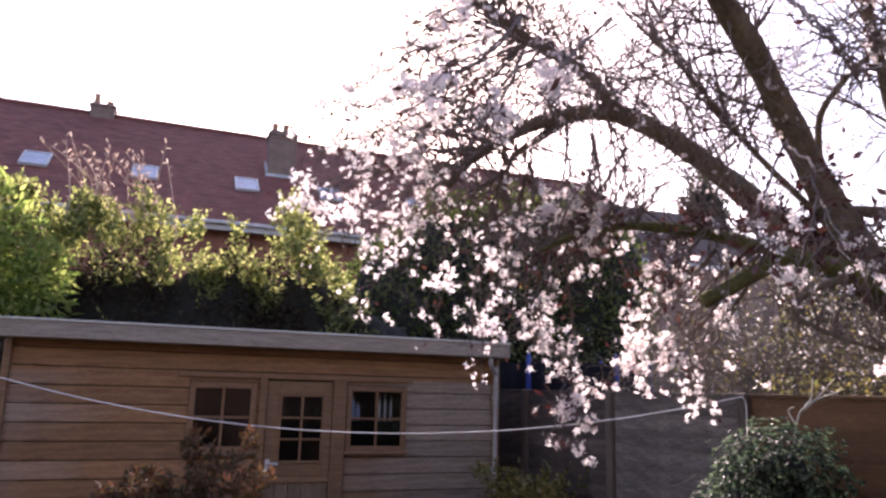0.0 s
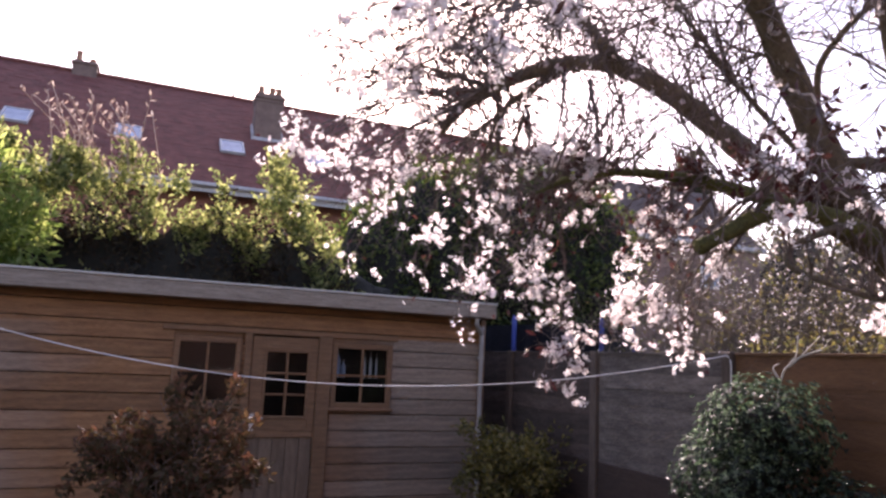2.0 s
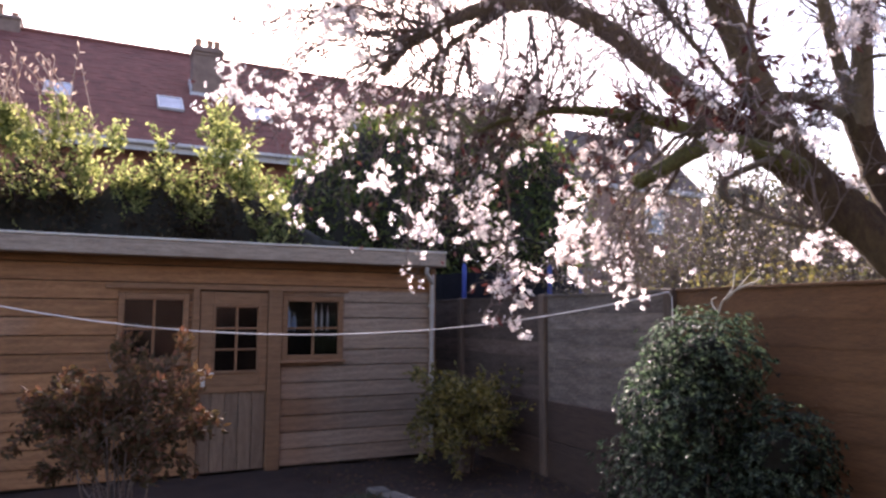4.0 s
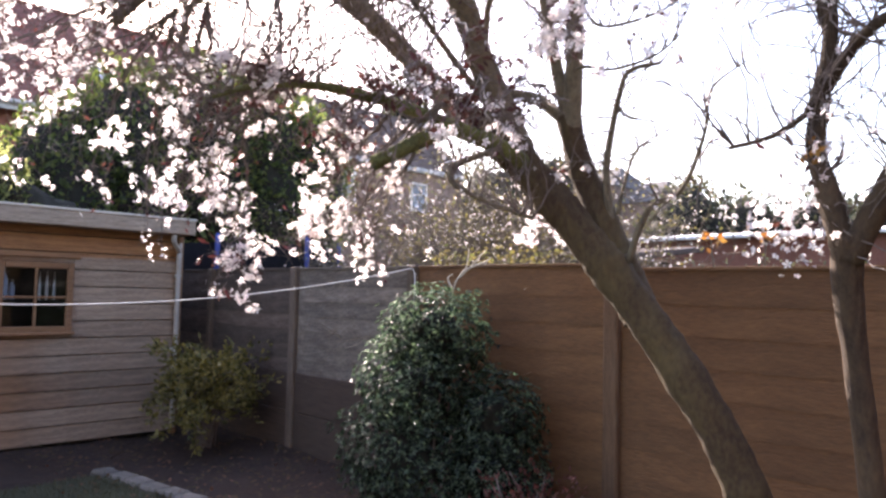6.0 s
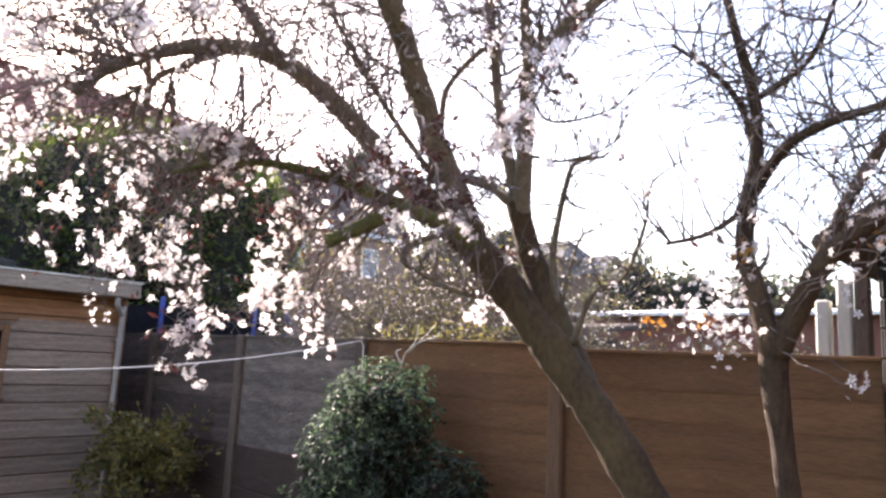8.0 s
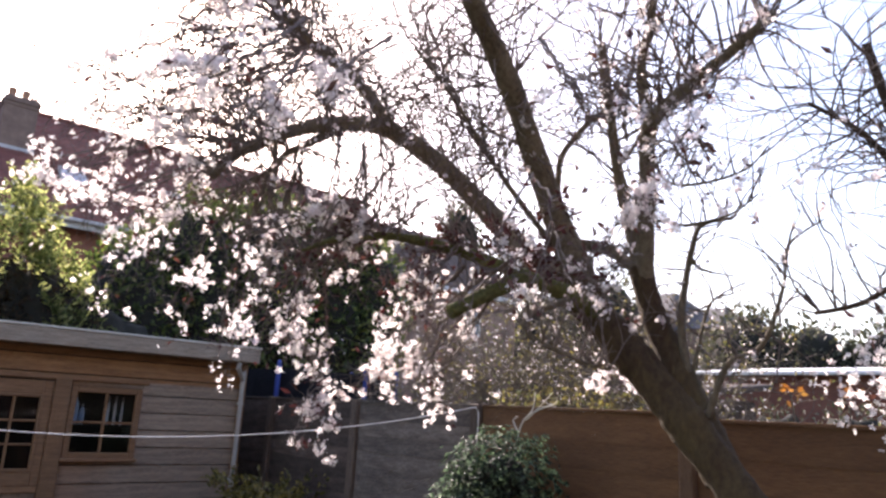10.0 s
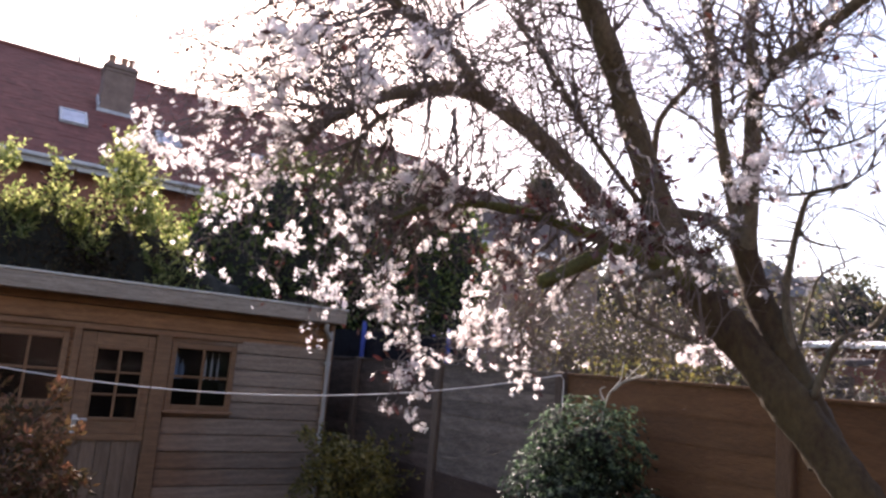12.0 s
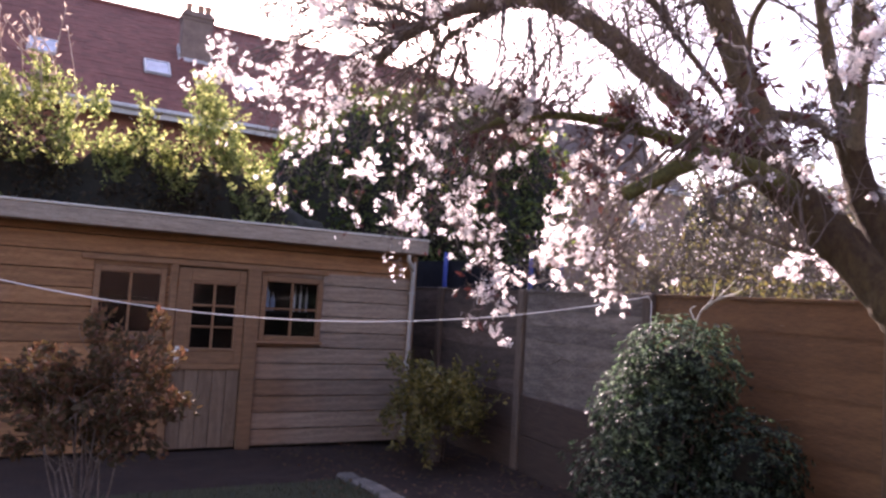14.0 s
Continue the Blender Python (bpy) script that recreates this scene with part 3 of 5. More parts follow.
# ---- washing line ----
def washing_line():
    t = thing("washing_line", (4.24, 4.12, 1.83), "pale washing line sagging from the fence post", "washing line")
    a, b = Vector((4.22, 4.14, 1.84)), Vector((-2.9, 7.05, 2.45))
    pts = []
    for k in range(41):
        u = k / 40
        p = a.lerp(b, u)
        p.z -= 0.615 * 4 * u * (1 - u)
        pts.append(p - a)
    part("line", tube_bm(pts, [0.0046] * len(pts), 6), ROPE, t, smooth=True)
    tail = curve([(0, 0, 0), (0.01, -0.03, -0.05), (-0.02, -0.06, -0.2), (-0.01, -0.04, -0.34)], 6)
    part("loose_end", tube_bm(tail, [0.005] * len(tail), 6), ROPE, t, smooth=True)


washing_line()


# ---- trees ----
def limb(parent, name, pts, r0, r1, mat, seed=0, sides=10, per=6):
    """A tapering, knobbly limb through the points, its bark in uneven ridges."""
    sides = sides + 6 if r0 > 0.05 else sides
    line = curve(pts, per + 6 if r0 > 0.05 else per)
    n = len(line)
    rad = []
    for k, p in enumerate(line):
        u = k / (n - 1)
        rad.append((r0 + (r1 - r0) * u) * (1 + 0.14 * noise.noise(p * 5 + Vector((seed, 0, 0))) + 0.06 * noise.noise(p * 17 + Vector((0, seed, 0)))))
    buf = Buf()
    buf.tube(line, rad, sides)
    if r0 > 0.03:
        for k, p in enumerate(line):
            for s in range(k * sides, (k + 1) * sides):
                out = buf.v[s] - p
                q = buf.v[s]
                ridge = noise.noise(Vector((q.x * 26 + seed, q.y * 26, q.z * 9))) * 0.10 + noise.noise(Vector((q.x * 60, q.y * 60 + seed, q.z * 30))) * 0.05
                buf.v[s] = p + out * (1 + ridge)
    part(name, buf, mat, parent, smooth=True)
    return line


def wander(buf, p, way, length, r, depth, rng, tips, droop=0.0, fork=0.55, sides=4, rough=0.35):
    """A thin branch that bends at random, forks, and leaves the places of its outer shoots in tips."""
    steps = max(3, int(length / 0.07))
    pts, rad = [p.copy()], [r]
    q = p.copy()
    for k in range(steps):
        way = (way + rand_dir(rng) * rough + Vector((0, 0, -droop))).normalized()
        q = q + way * (length / steps)
        pts.append(q.copy())
        rad.append(r * (1 - 0.75 * (k + 1) / steps))
        if depth > 0 and k > 0 and rng.random() < fork:
            side = (way + rand_dir(rng) * 0.9).normalized()
            wander(buf, q, side, length * rng.uniform(0.35, 0.7), r * 0.6, depth - 1, rng, tips, droop, fork * 0.8, sides, rough)
        if depth <= 1:
            tips.append((q.copy(), way.copy()))
    buf.tube(pts, rad, sides, cap=False)


def blossom(flowers, leaves, tips, rng, share, size, leaf_share=0.12, bunch=2):
    for p, way in tips:
        if rng.random() > share:
            continue
        for _ in range(rng.randint(1, bunch)):
            off = rand_dir(rng)
            flowers.flower(p + off * size * rng.uniform(0.3, 0.9), (off + way * 0.3 + rand_dir(rng) * 0.6).normalized(), size * rng.uniform(0.7, 1.15), rng)
        if rng.random() < leaf_share:
            w = (way + rand_dir(rng) * 0.8).normalized()
            leaves.leaf(p, w, rand_dir(rng), 0.045 * rng.uniform(0.6, 1.3), 0.021)


def plum_tree():
    t = thing("blossom_tree", (3.5, 1.0, 0), "old leaning plum tree with pale pink blossom and mossy limbs", "tree")
    t0 = Vector((3.5, 1.0, 0))
    rng = random.Random(11)

    def at(*pts):
        return [Vector(p) - t0 for p in pts]

    skeleton = {}
    skeleton["trunk"] = limb(t, "trunk", at((3.64, 0.70, -0.05), (3.59, 0.94, 0.51), (3.52, 1.15, 0.99), (3.46, 1.40, 1.39), (3.41, 1.65, 1.73), (3.37, 1.86, 1.99), (3.32, 2.06, 2.22), (3.27, 2.19, 2.39), (3.19, 2.33, 2.59)), 0.098, 0.108, MOSS_BARK, 1, 18)
    skeleton["main"] = skeleton["trunk"][len(skeleton["trunk"]) // 2:]
    skeleton["arch"] = limb(t, "limb", at((3.27, 2.25, 2.45), (3.31, 2.55, 2.65), (3.32, 2.83, 2.87), (3.16, 3.06, 3.17), (2.86, 3.22, 3.44), (2.59, 3.39, 3.60), (2.29, 3.49, 3.56), (2.01, 3.48, 3.43), (1.74, 3.41, 3.24), (1.60, 3.37, 3.13), (1.51, 3.48, 2.99)), 0.092, 0.022, BARK, 3, 12)
    skeleton["arch_low"] = limb(t, "limb", at((2.37, 3.47, 3.58), (2.10, 3.53, 3.37), (1.93, 3.51, 3.21), (1.90, 3.53, 2.96)), 0.03, 0.014, BARK, 18, 8)
    skeleton["arch_up"] = limb(t, "limb", at((2.67, 3.34, 3.56), (2.33, 3.33, 3.81), (2.00, 3.33, 3.93), (1.75, 3.25, 3.99), (1.43, 3.18, 4.06)), 0.042, 0.018, BARK, 4, 8)
    skeleton["inner"] = limb(t, "limb", at((3.17, 2.26, 2.61), (2.91, 2.46, 3.02), (2.77, 2.56, 3.26), (2.56, 2.65, 3.57), (2.33, 2.75, 3.84)), 0.019, 0.009, BARK, 19, 8)
    skeleton["middle"] = limb(t, "limb", at((3.29, 2.19, 2.43), (3.20, 2.28, 2.69), (3.04, 2.28, 2.92), (2.81, 2.23, 3.19), (2.51, 2.13, 3.45), (2.11, 2.01, 3.71), (1.77, 1.88, 3.90)), 0.095, 0.045, BARK, 5, 12)
    skeleton["right"] = limb(t, "limb", at((3.48, 1.53, 1.51), (3.48, 1.65, 1.77), (3.48, 1.75, 1.98), (3.49, 1.83, 2.15), (3.47, 1.92, 2.37), (3.43, 1.97, 2.63)), 0.1, 0.068, MOSS_BARK, 6, 14)
    skeleton["right_a"] = limb(t, "limb", at((3.44, 1.96, 2.56), (3.32, 1.98, 2.91), (3.19, 1.96, 3.20), (3.08, 1.92, 3.47), (2.96, 1.89, 3.79)), 0.038, 0.022, BARK, 7, 10)
    skeleton["right_b"] = limb(t, "limb", at((3.44, 1.95, 2.53), (3.29, 1.83, 2.99), (3.14, 1.70, 3.31), (3.10, 1.45, 3.44), (3.06, 1.18, 3.54), (3.00, 0.96, 3.60)), 0.052, 0.022, BARK, 8, 10)
    skeleton["right_c"] = limb(t, "limb", at((3.15, 1.72, 3.27), (3.04, 1.69, 3.61), (2.96, 1.57, 3.85), (2.83, 1.51, 4.07)), 0.032, 0.016, BARK, 9, 8)
    skeleton["side"] = limb(t, "limb", at((3.44, 1.95, 2.56), (3.35, 2.09, 2.71), (3.25, 2.25, 2.77), (3.13, 2.44, 2.83)), 0.036, 0.028, BARK, 10, 8)
    skeleton["sprout"] = limb(t, "limb", at((3.46, 1.69, 1.93), (3.46, 1.74, 2.27), (3.48, 1.72, 2.52), (3.47, 1.67, 2.70), (3.47, 1.61, 2.82), (3.54, 1.47, 2.85)), 0.024, 0.01, BARK, 11, 8)
    skeleton["sprout_b"] = limb(t, "limb", at((3.47, 1.69, 2.67), (3.47, 1.62, 2.58), (3.51, 1.46, 2.53)), 0.012, 0.004, BARK, 12, 6)
    skeleton["elbow"] = limb(t, "limb", at((3.42, 1.58, 1.81), (3.44, 1.48, 2.07), (3.50, 1.35, 2.15), (3.52, 1.28, 2.28), (3.51, 1.21, 2.47), (3.49, 1.17, 2.65), (3.52, 1.01, 2.76)), 0.019, 0.004, BARK, 13, 8)
    skeleton["shoot"] = limb(t, "limb", at((3.46, 1.67, 2.06), (3.56, 1.63, 2.40), (3.61, 1.52, 2.46)), 0.012, 0.004, BARK, 14, 6)
    skeleton["curl"] = limb(t, "limb", at((3.15, 2.33, 2.92), (3.10, 2.30, 3.10), (3.08, 2.25, 3.27), (3.08, 2.07, 3.41), (3.08, 1.95, 3.45)), 0.018, 0.015, BARK, 31, 8)
    skeleton["reach"] = limb(t, "limb", at((3.15, 1.72, 3.22), (3.12, 1.67, 3.09), (3.08, 1.55, 2.94), (3.01, 1.32, 2.88), (2.95, 1.10, 2.88), (2.90, 0.98, 2.94)), 0.011, 0.004, BARK, 32, 6)
    skeleton["reach_low"] = limb(t, "limb", at((3.33, 1.87, 2.84), (3.26, 1.74, 2.82), (3.20, 1.54, 2.75), (3.12, 1.27, 2.74), (3.05, 1.10, 2.79)), 0.011, 0.004, BARK, 33, 6)
    skeleton["mossy"] = limb(t, "limb", at((3.29, 2.11, 2.33), (3.07, 2.18, 2.43), (2.87, 2.26, 2.49), (2.71, 2.33, 2.54), (2.47, 2.46, 2.61), (2.17, 2.59, 2.64), (1.87, 2.63, 2.58), (1.62, 2.56, 2.46)), 0.056, 0.008, MOSS, 15, 10)
    skeleton["stub"] = limb(t, "limb", at((2.83, 2.27, 2.51), (2.61, 2.33, 2.39), (2.39, 2.39, 2.26)), 0.045, 0.036, MOSS, 16, 10)
    skeleton["droop"] = limb(t, "limb", at((3.07, 2.16, 2.41), (2.79, 2.20, 2.29), (2.73, 2.18, 2.19), (2.83, 2.08, 2.11), (2.96, 1.96, 2.04), (3.03, 1.88, 2.02)), 0.02, 0.007, BARK, 17, 8)

    twigs, flowers, leaves = Buf(), Buf(), Buf()
    # fine bare shoots from the upper limbs: key, number, length, share in bloom, flower size
    for key, count, length, share, size in (("arch", 190, 0.75, 0.13, 0.032), ("arch_low", 50, 0.6, 0.12, 0.032), ("arch_up", 150, 0.9, 0.3, 0.032), ("inner", 70, 0.8, 0.06, 0.032), ("middle", 85, 0.85, 0.06, 0.032),
                                            ("right_a", 40, 0.6, 0.05, 0.032), ("right_b", 48, 0.7, 0.2, 0.034), ("right_c", 36, 0.8, 0.2, 0.034), ("mossy", 80, 0.55, 0.07, 0.028), ("droop", 34, 0.4, 0.1, 0.022),
                                            ("sprout", 22, 0.42, 0.03, 0.022), ("elbow", 20, 0.42, 0.05, 0.024), ("shoot", 10, 0.4, 0.05, 0.024), ("side", 10, 0.45, 0.05, 0.024), ("main", 6, 0.25, 0.1, 0.026)):
        line = skeleton[key]
        for _ in range(count):
            low = {"middle": 0.5, "inner": 0.4, "right_a": 0.35, "right_b": 0.35, "arch": 0.3, "main": 0.6, "mossy": 0.4}.get(key, 0.2)
            k = int(len(line) * rng.uniform(low, 0.99))
            hang = key in ("arch", "arch_low", "inner") and rng.random() < 0.3
            way = (rand_dir(rng) + Vector((-0.25, 0.0, -0.2 if hang else 0.45))).normalized()
            if key == "droop":
                way = Vector((way.x, way.y, abs(way.z) + 0.4)).normalized()
            tips = []
            wander(twigs, line[k], way, length * rng.uniform(0.4, 1.1), 0.0042 if hang else 0.006, 2 if length > 0.5 else 1, rng, tips, 0.05 if hang else 0.0, 0.34, 4, 0.28)
            blossom(flowers, leaves, tips, rng, share, size, 0.1, 3)

    # long rising branches in loose bundles: key, number, part of the limb, length, lean
    for key, count, low, high, length, lean in (("inner", 9, 0.1, 0.9, 1.0, (-0.25, 0.1)), ("arch", 12, 0.2, 0.55, 1.0, (-0.2, -0.1)), ("arch_up", 8, 0.1, 0.9, 0.8, (-0.4, 0.0)), ("middle", 8, 0.4, 0.95, 0.9, (-0.2, 0.1)),
                                                ("right_b", 16, 0.4, 0.95, 0.8, (-0.1, -0.25)), ("right_c", 6, 0.1, 0.9, 0.7, (-0.1, -0.1)), ("right_a", 8, 0.4, 0.95, 0.7, (-0.1, 0.1)), ("curl", 5, 0.3, 0.95, 0.45, (0.0, 0.1)), ("reach", 8, 0.3, 0.95, 0.35, (0.0, -0.2)), ("reach_low", 8, 0.3, 0.95, 0.35, (0.0, -0.2))):
        line = skeleton[key]
        for _ in range(count):
            k = int((len(line) - 1) * rng.uniform(low, high))
            way = (Vector((lean[0], lean[1], 1.0)) + rand_dir(rng) * 0.7).normalized()
            tips = []
            wander(twigs, line[k], way, length * rng.uniform(0.5, 1.15), 0.0095 if length > 0.5 else 0.005, 2, rng, tips, -0.02, 0.2, 5, 0.16)
            blossom(flowers, leaves, tips, rng, 0.05, 0.034, 0.1, 4)
    # clumps of blossom sitting on short spurs of the bare limbs: key, number, flower size
    for key, count, size in (("middle", 12, 0.038), ("right_a", 16, 0.04), ("right_b", 26, 0.042), ("right_c", 14, 0.042), ("arch", 10, 0.036), ("arch_up", 10, 0.036), ("inner", 6, 0.036), ("curl", 4, 0.038), ("reach", 8, 0.04), ("reach_low", 7, 0.04), ("right", 3, 0.034), ("main", 3, 0.034), ("elbow", 5, 0.03), ("sprout", 3, 0.03)):
        line = skeleton[key]
        for _ in range(count):
            k = int((len(line) - 1) * rng.uniform(0.3, 1.0))
            way = (rand_dir(rng) + Vector((-0.5, -0.1, 0.2))).normalized()
            tips = []
            wander(twigs, line[k], way, rng.uniform(0.07, 0.16), 0.003, 0, rng, tips, 0.0, 0.0, 3, 0.3)
            blossom(flowers, leaves, tips[-2:], rng, 1.0, size, 0.8, 7)

    for spot, r in (((3.05, 2.30, 2.68), 0.11), ((2.72, 2.36, 2.62), 0.1), ((3.06, 2.28, 2.92), 0.08), ((2.45, 2.5, 2.66), 0.1), ((1.95, 2.62, 2.66), 0.12), ((3.0, 2.62, 2.83), 0.09), ((3.1, 2.42, 2.58), 0.11), ((3.0, 2.44, 2.7), 0.1), ((3.2, 2.39, 2.63), 0.1)):
        foot = Vector(spot) - t0
        for _ in range(6):
            tips = []
            wander(twigs, foot, (rand_dir(rng) + Vector((-0.6, -0.2, 0.1))).normalized(), r * rng.uniform(0.7, 1.4), 0.0024, 0, rng, tips, 0.0, 0.0, 3, 0.3)
            for p, way in tips:
                for _ in range(6):
                    leaves.leaf(p + rand_dir(rng) * 0.022, (way + rand_dir(rng)).normalized(), rand_dir(rng), rng.uniform(0.03, 0.055), 0.02)
            blossom(flowers, leaves, tips[-1:], rng, 0.3, 0.036, 0.5, 3)

    def spray(pts, dense=1.0, size=0.040, spread=0.34, r=0.007, red=0.3, copies=2, apart=0.16, bloom=None):
        """Arching branches with flowering side shoots, in bloom by clumps, thicker towards their tips."""
        for c in range(copies):
            shift = rand_dir(rng) * (apart if c else 0.0)
            moved = [Vector(p) + shift * (k / (len(pts) - 1)) for k, p in enumerate(pts)]
            line = curve(at(*moved), 8)
            n = len(line)
            line = [p + rand_dir(rng) * 0.010 for p in line]
            twigs.tube(line, [r * (1 - 0.75 * k / (n - 1)) for k in range(n)], 5, cap=False)
            for k, p in enumerate(line):
                u = k / (n - 1)
                if u < 0.2:
                    continue
                for _ in range(2):
                    if rng.random() > 0.35 + 0.6 * u:
                        continue
                    way = (rand_dir(rng) + Vector((0, 0, -0.1))).normalized()
                    tips = []
                    wander(twigs, p, way, spread * rng.uniform(0.25, 0.9), 0.003, 1, rng, tips, 0.03, 0.3, 3)
                    for q in tips:
                        thick = noise.noise((q[0] + t0) * 3.6 + Vector((4, 9, 2))) + 0.35 * noise.noise((q[0] + t0) * 11.0)
                        lush = bloom if bloom else (0.6 if thick > 0.23 else (0.03 if thick > 0.12 else 0.003))
                        blossom(flowers, leaves, [q], rng, lush * dense * 0.62 * (0.35 + 0.65 * u), size, red * 0.1, 8 if thick > 0.2 else 3)
                        if rng.random() < red * 0.12:
                            leaves.leaf(q[0], (q[1] + rand_dir(rng) * 0.8).normalized(), rand_dir(rng), 0.045 * rng.uniform(0.6, 1.3), 0.02)

    # left side, out over the shed roof
    spray([(1.53, 2.93, 3.06), (1.55, 3.74, 3.17), (1.71, 4.94, 3.03), (1.87, 5.80, 2.67)], spread=0.4, copies=3, apart=0.25, size=0.044)
    spray([(1.53, 2.93, 3.06), (1.55, 3.88, 3.08), (1.66, 5.18, 2.97), (1.70, 6.17, 2.67)], spread=0.3, copies=3, apart=0.16, size=0.044)
    spray([(1.53, 2.93, 3.06), (1.27, 3.40, 3.13), (1.06, 3.92, 3.11), (0.91, 4.29, 3.06)], spread=0.3, copies=4, apart=0.18, dense=1.15)
    spray([(1.52, 2.92, 3.08), (1.16, 3.20, 3.19), (0.96, 3.50, 3.17), (0.84, 3.73, 3.2)], spread=0.34, copies=3, apart=0.2, dense=1.15)
    spray([(1.53, 2.93, 3.06), (1.40, 3.51, 3.00), (1.31, 4.21, 2.98), (1.18, 4.69, 2.88)], spread=0.3, copies=4, apart=0.2, dense=1.15)
    spray([(1.61, 2.94, 2.94), (1.55, 3.50, 2.86), (1.44, 3.99, 2.82), (1.32, 4.44, 2.87)], spread=0.4, copies=3, apart=0.3, dense=1.15)
    spray([(1.65, 2.78, 3.59), (1.22, 2.76, 3.34), (0.94, 2.94, 3.20), (0.68, 3.01, 3.20)], spread=0.34, copies=3, apart=0.25, dense=1.5)
    spray([(1.65, 2.78, 3.59), (1.31, 2.79, 3.21), (1.08, 2.95, 3.04), (0.98, 3.25, 2.89)], spread=0.36, copies=3, apart=0.25, dense=1.5)
    spray([(1.78, 2.76, 3.53), (1.34, 2.51, 3.24), (1.19, 2.55, 3.06), (1.07, 2.67, 2.88)], spread=0.35, copies=3, apart=0.25, dense=1.5)
    spray([(1.49, 2.74, 3.61), (1.10, 2.65, 3.42), (0.9, 2.69, 3.29), (0.72, 2.77, 3.19)], spread=0.34, copies=3, apart=0.25, dense=1.5)
    spray([(1.65, 2.78, 3.59), (1.22, 2.55, 3.51), (0.95, 2.51, 3.33), (0.94, 2.62, 3.11)], spread=0.34, copies=3, apart=0.25, dense=1.5)
    # hanging middle, some of it reaching out to the shed corner
    spray([(1.87, 3.46, 3.34), (2.17, 4.05, 3.13), (2.55, 5.10, 2.74), (3.03, 6.17, 2.22)], spread=0.35, apart=0.25, copies=3)
    spray([(1.58, 2.90, 2.93), (1.69, 3.56, 2.84), (1.93, 4.50, 2.63), (2.14, 5.32, 2.33)], spread=0.24, copies=3, apart=0.14, size=0.044)
    spray([(1.58, 2.90, 2.93), (1.83, 3.62, 2.81), (2.18, 4.62, 2.56), (2.54, 5.49, 2.20)], spread=0.24, copies=3, apart=0.14, size=0.044)
    spray([(1.70, 2.82, 2.97), (1.90, 3.37, 2.78), (2.22, 4.15, 2.61), (2.74, 5.29, 2.27)], spread=0.24, copies=3, apart=0.14, size=0.044, red=0.5)
    spray([(1.70, 2.82, 2.97), (1.76, 2.87, 2.70), (1.79, 3.16, 2.41), (2.01, 3.18, 2.16)], spread=0.3, copies=3, apart=0.18, red=0.6)
    spray([(1.93, 2.83, 3.23), (1.75, 2.63, 2.74), (1.52, 2.69, 2.56), (1.34, 2.79, 2.50)], spread=0.22, copies=2, apart=0.12, red=0.6)
    spray([(2.05, 2.78, 3.16), (1.94, 2.61, 2.81), (1.88, 2.74, 2.49), (1.93, 2.85, 2.35)], spread=0.24, copies=3, apart=0.14, red=0.8)
    spray([(2.05, 2.78, 3.16), (1.96, 2.60, 2.81), (1.89, 2.57, 2.64), (1.72, 2.71, 2.55)], spread=0.22, copies=2, apart=0.14, red=1.2)
    spray([(1.93, 2.85, 2.35), (1.81, 2.93, 2.28), (1.78, 2.97, 2.13), (1.88, 2.92, 2.05)], spread=0.16, copies=2, apart=0.08, r=0.004, bloom=0.3)
    spray([(1.93, 2.85, 2.35), (1.98, 2.86, 2.12), (1.97, 2.87, 1.94), (2.06, 2.82, 1.83)], spread=0.12, copies=2, apart=0.05, r=0.004, bloom=0.26)
    spray([(1.88, 2.69, 2.03), (1.76, 2.53, 1.87), (1.64, 2.48, 1.76), (1.75, 2.42, 1.69)], spread=0.11, copies=1, apart=0.05, r=0.003, bloom=0.24, red=1.6)
    spray([(1.73, 2.56, 1.87), (1.65, 2.48, 1.71), (1.62, 2.49, 1.62), (1.74, 2.42, 1.59)], spread=0.10, copies=1, apart=0.05, r=0.003, bloom=0.24, red=1.2)
    spray([(2.10, 2.71, 3.22), (2.18, 2.67, 2.88), (2.12, 2.80, 2.56), (1.94, 2.95, 2.45)], spread=0.3, copies=2, apart=0.2, red=1.0, dense=0.7)
    # right of the middle, down to the fence top and below the main limb
    spray([(2.42, 2.33, 2.49), (2.51, 2.68, 2.39), (2.59, 3.02, 2.26), (2.66, 3.23, 2.13)], spread=0.22, copies=3, apart=0.14)
    spray([(2.60, 2.13, 2.56), (2.60, 2.60, 2.37), (2.75, 3.04, 2.14), (2.67, 3.49, 1.97)], spread=0.22, copies=4, apart=0.14)
    spray([(2.60, 2.13, 2.56), (2.66, 2.56, 2.31), (2.78, 3.02, 2.01), (2.98, 3.13, 1.85)], spread=0.26, copies=4, apart=0.18)
    spray([(2.60, 2.13, 2.56), (2.74, 2.64, 2.23), (2.88, 3.07, 1.95), (2.99, 3.21, 1.77)], spread=0.16, copies=3, apart=0.08, bloom=0.3)
    spray([(2.31, 2.58, 2.86), (2.18, 2.59, 2.72), (2.04, 2.70, 2.68), (1.94, 2.77, 2.68)], spread=0.22, copies=2, apart=0.12, red=1.0, dense=0.8)
    spray([(2.81, 1.94, 2.35), (3.35, 2.26, 2.23), (3.74, 2.42, 2.07), (3.85, 2.62, 2.0)], spread=0.09, copies=2, apart=0.06, r=0.005, bloom=0.2, size=0.038)
    spray([(2.81, 1.94, 2.35), (3.39, 2.21, 2.20), (3.78, 2.37, 2.04), (4.08, 2.44, 1.99)], spread=0.09, copies=2, apart=0.06, r=0.005, bloom=0.2, size=0.038)
    spray([(2.47, 2.41, 2.65), (2.33, 2.55, 2.59), (2.22, 2.66, 2.50), (2.17, 2.73, 2.36)], spread=0.22, copies=3, apart=0.16, red=2.2, dense=0.5)
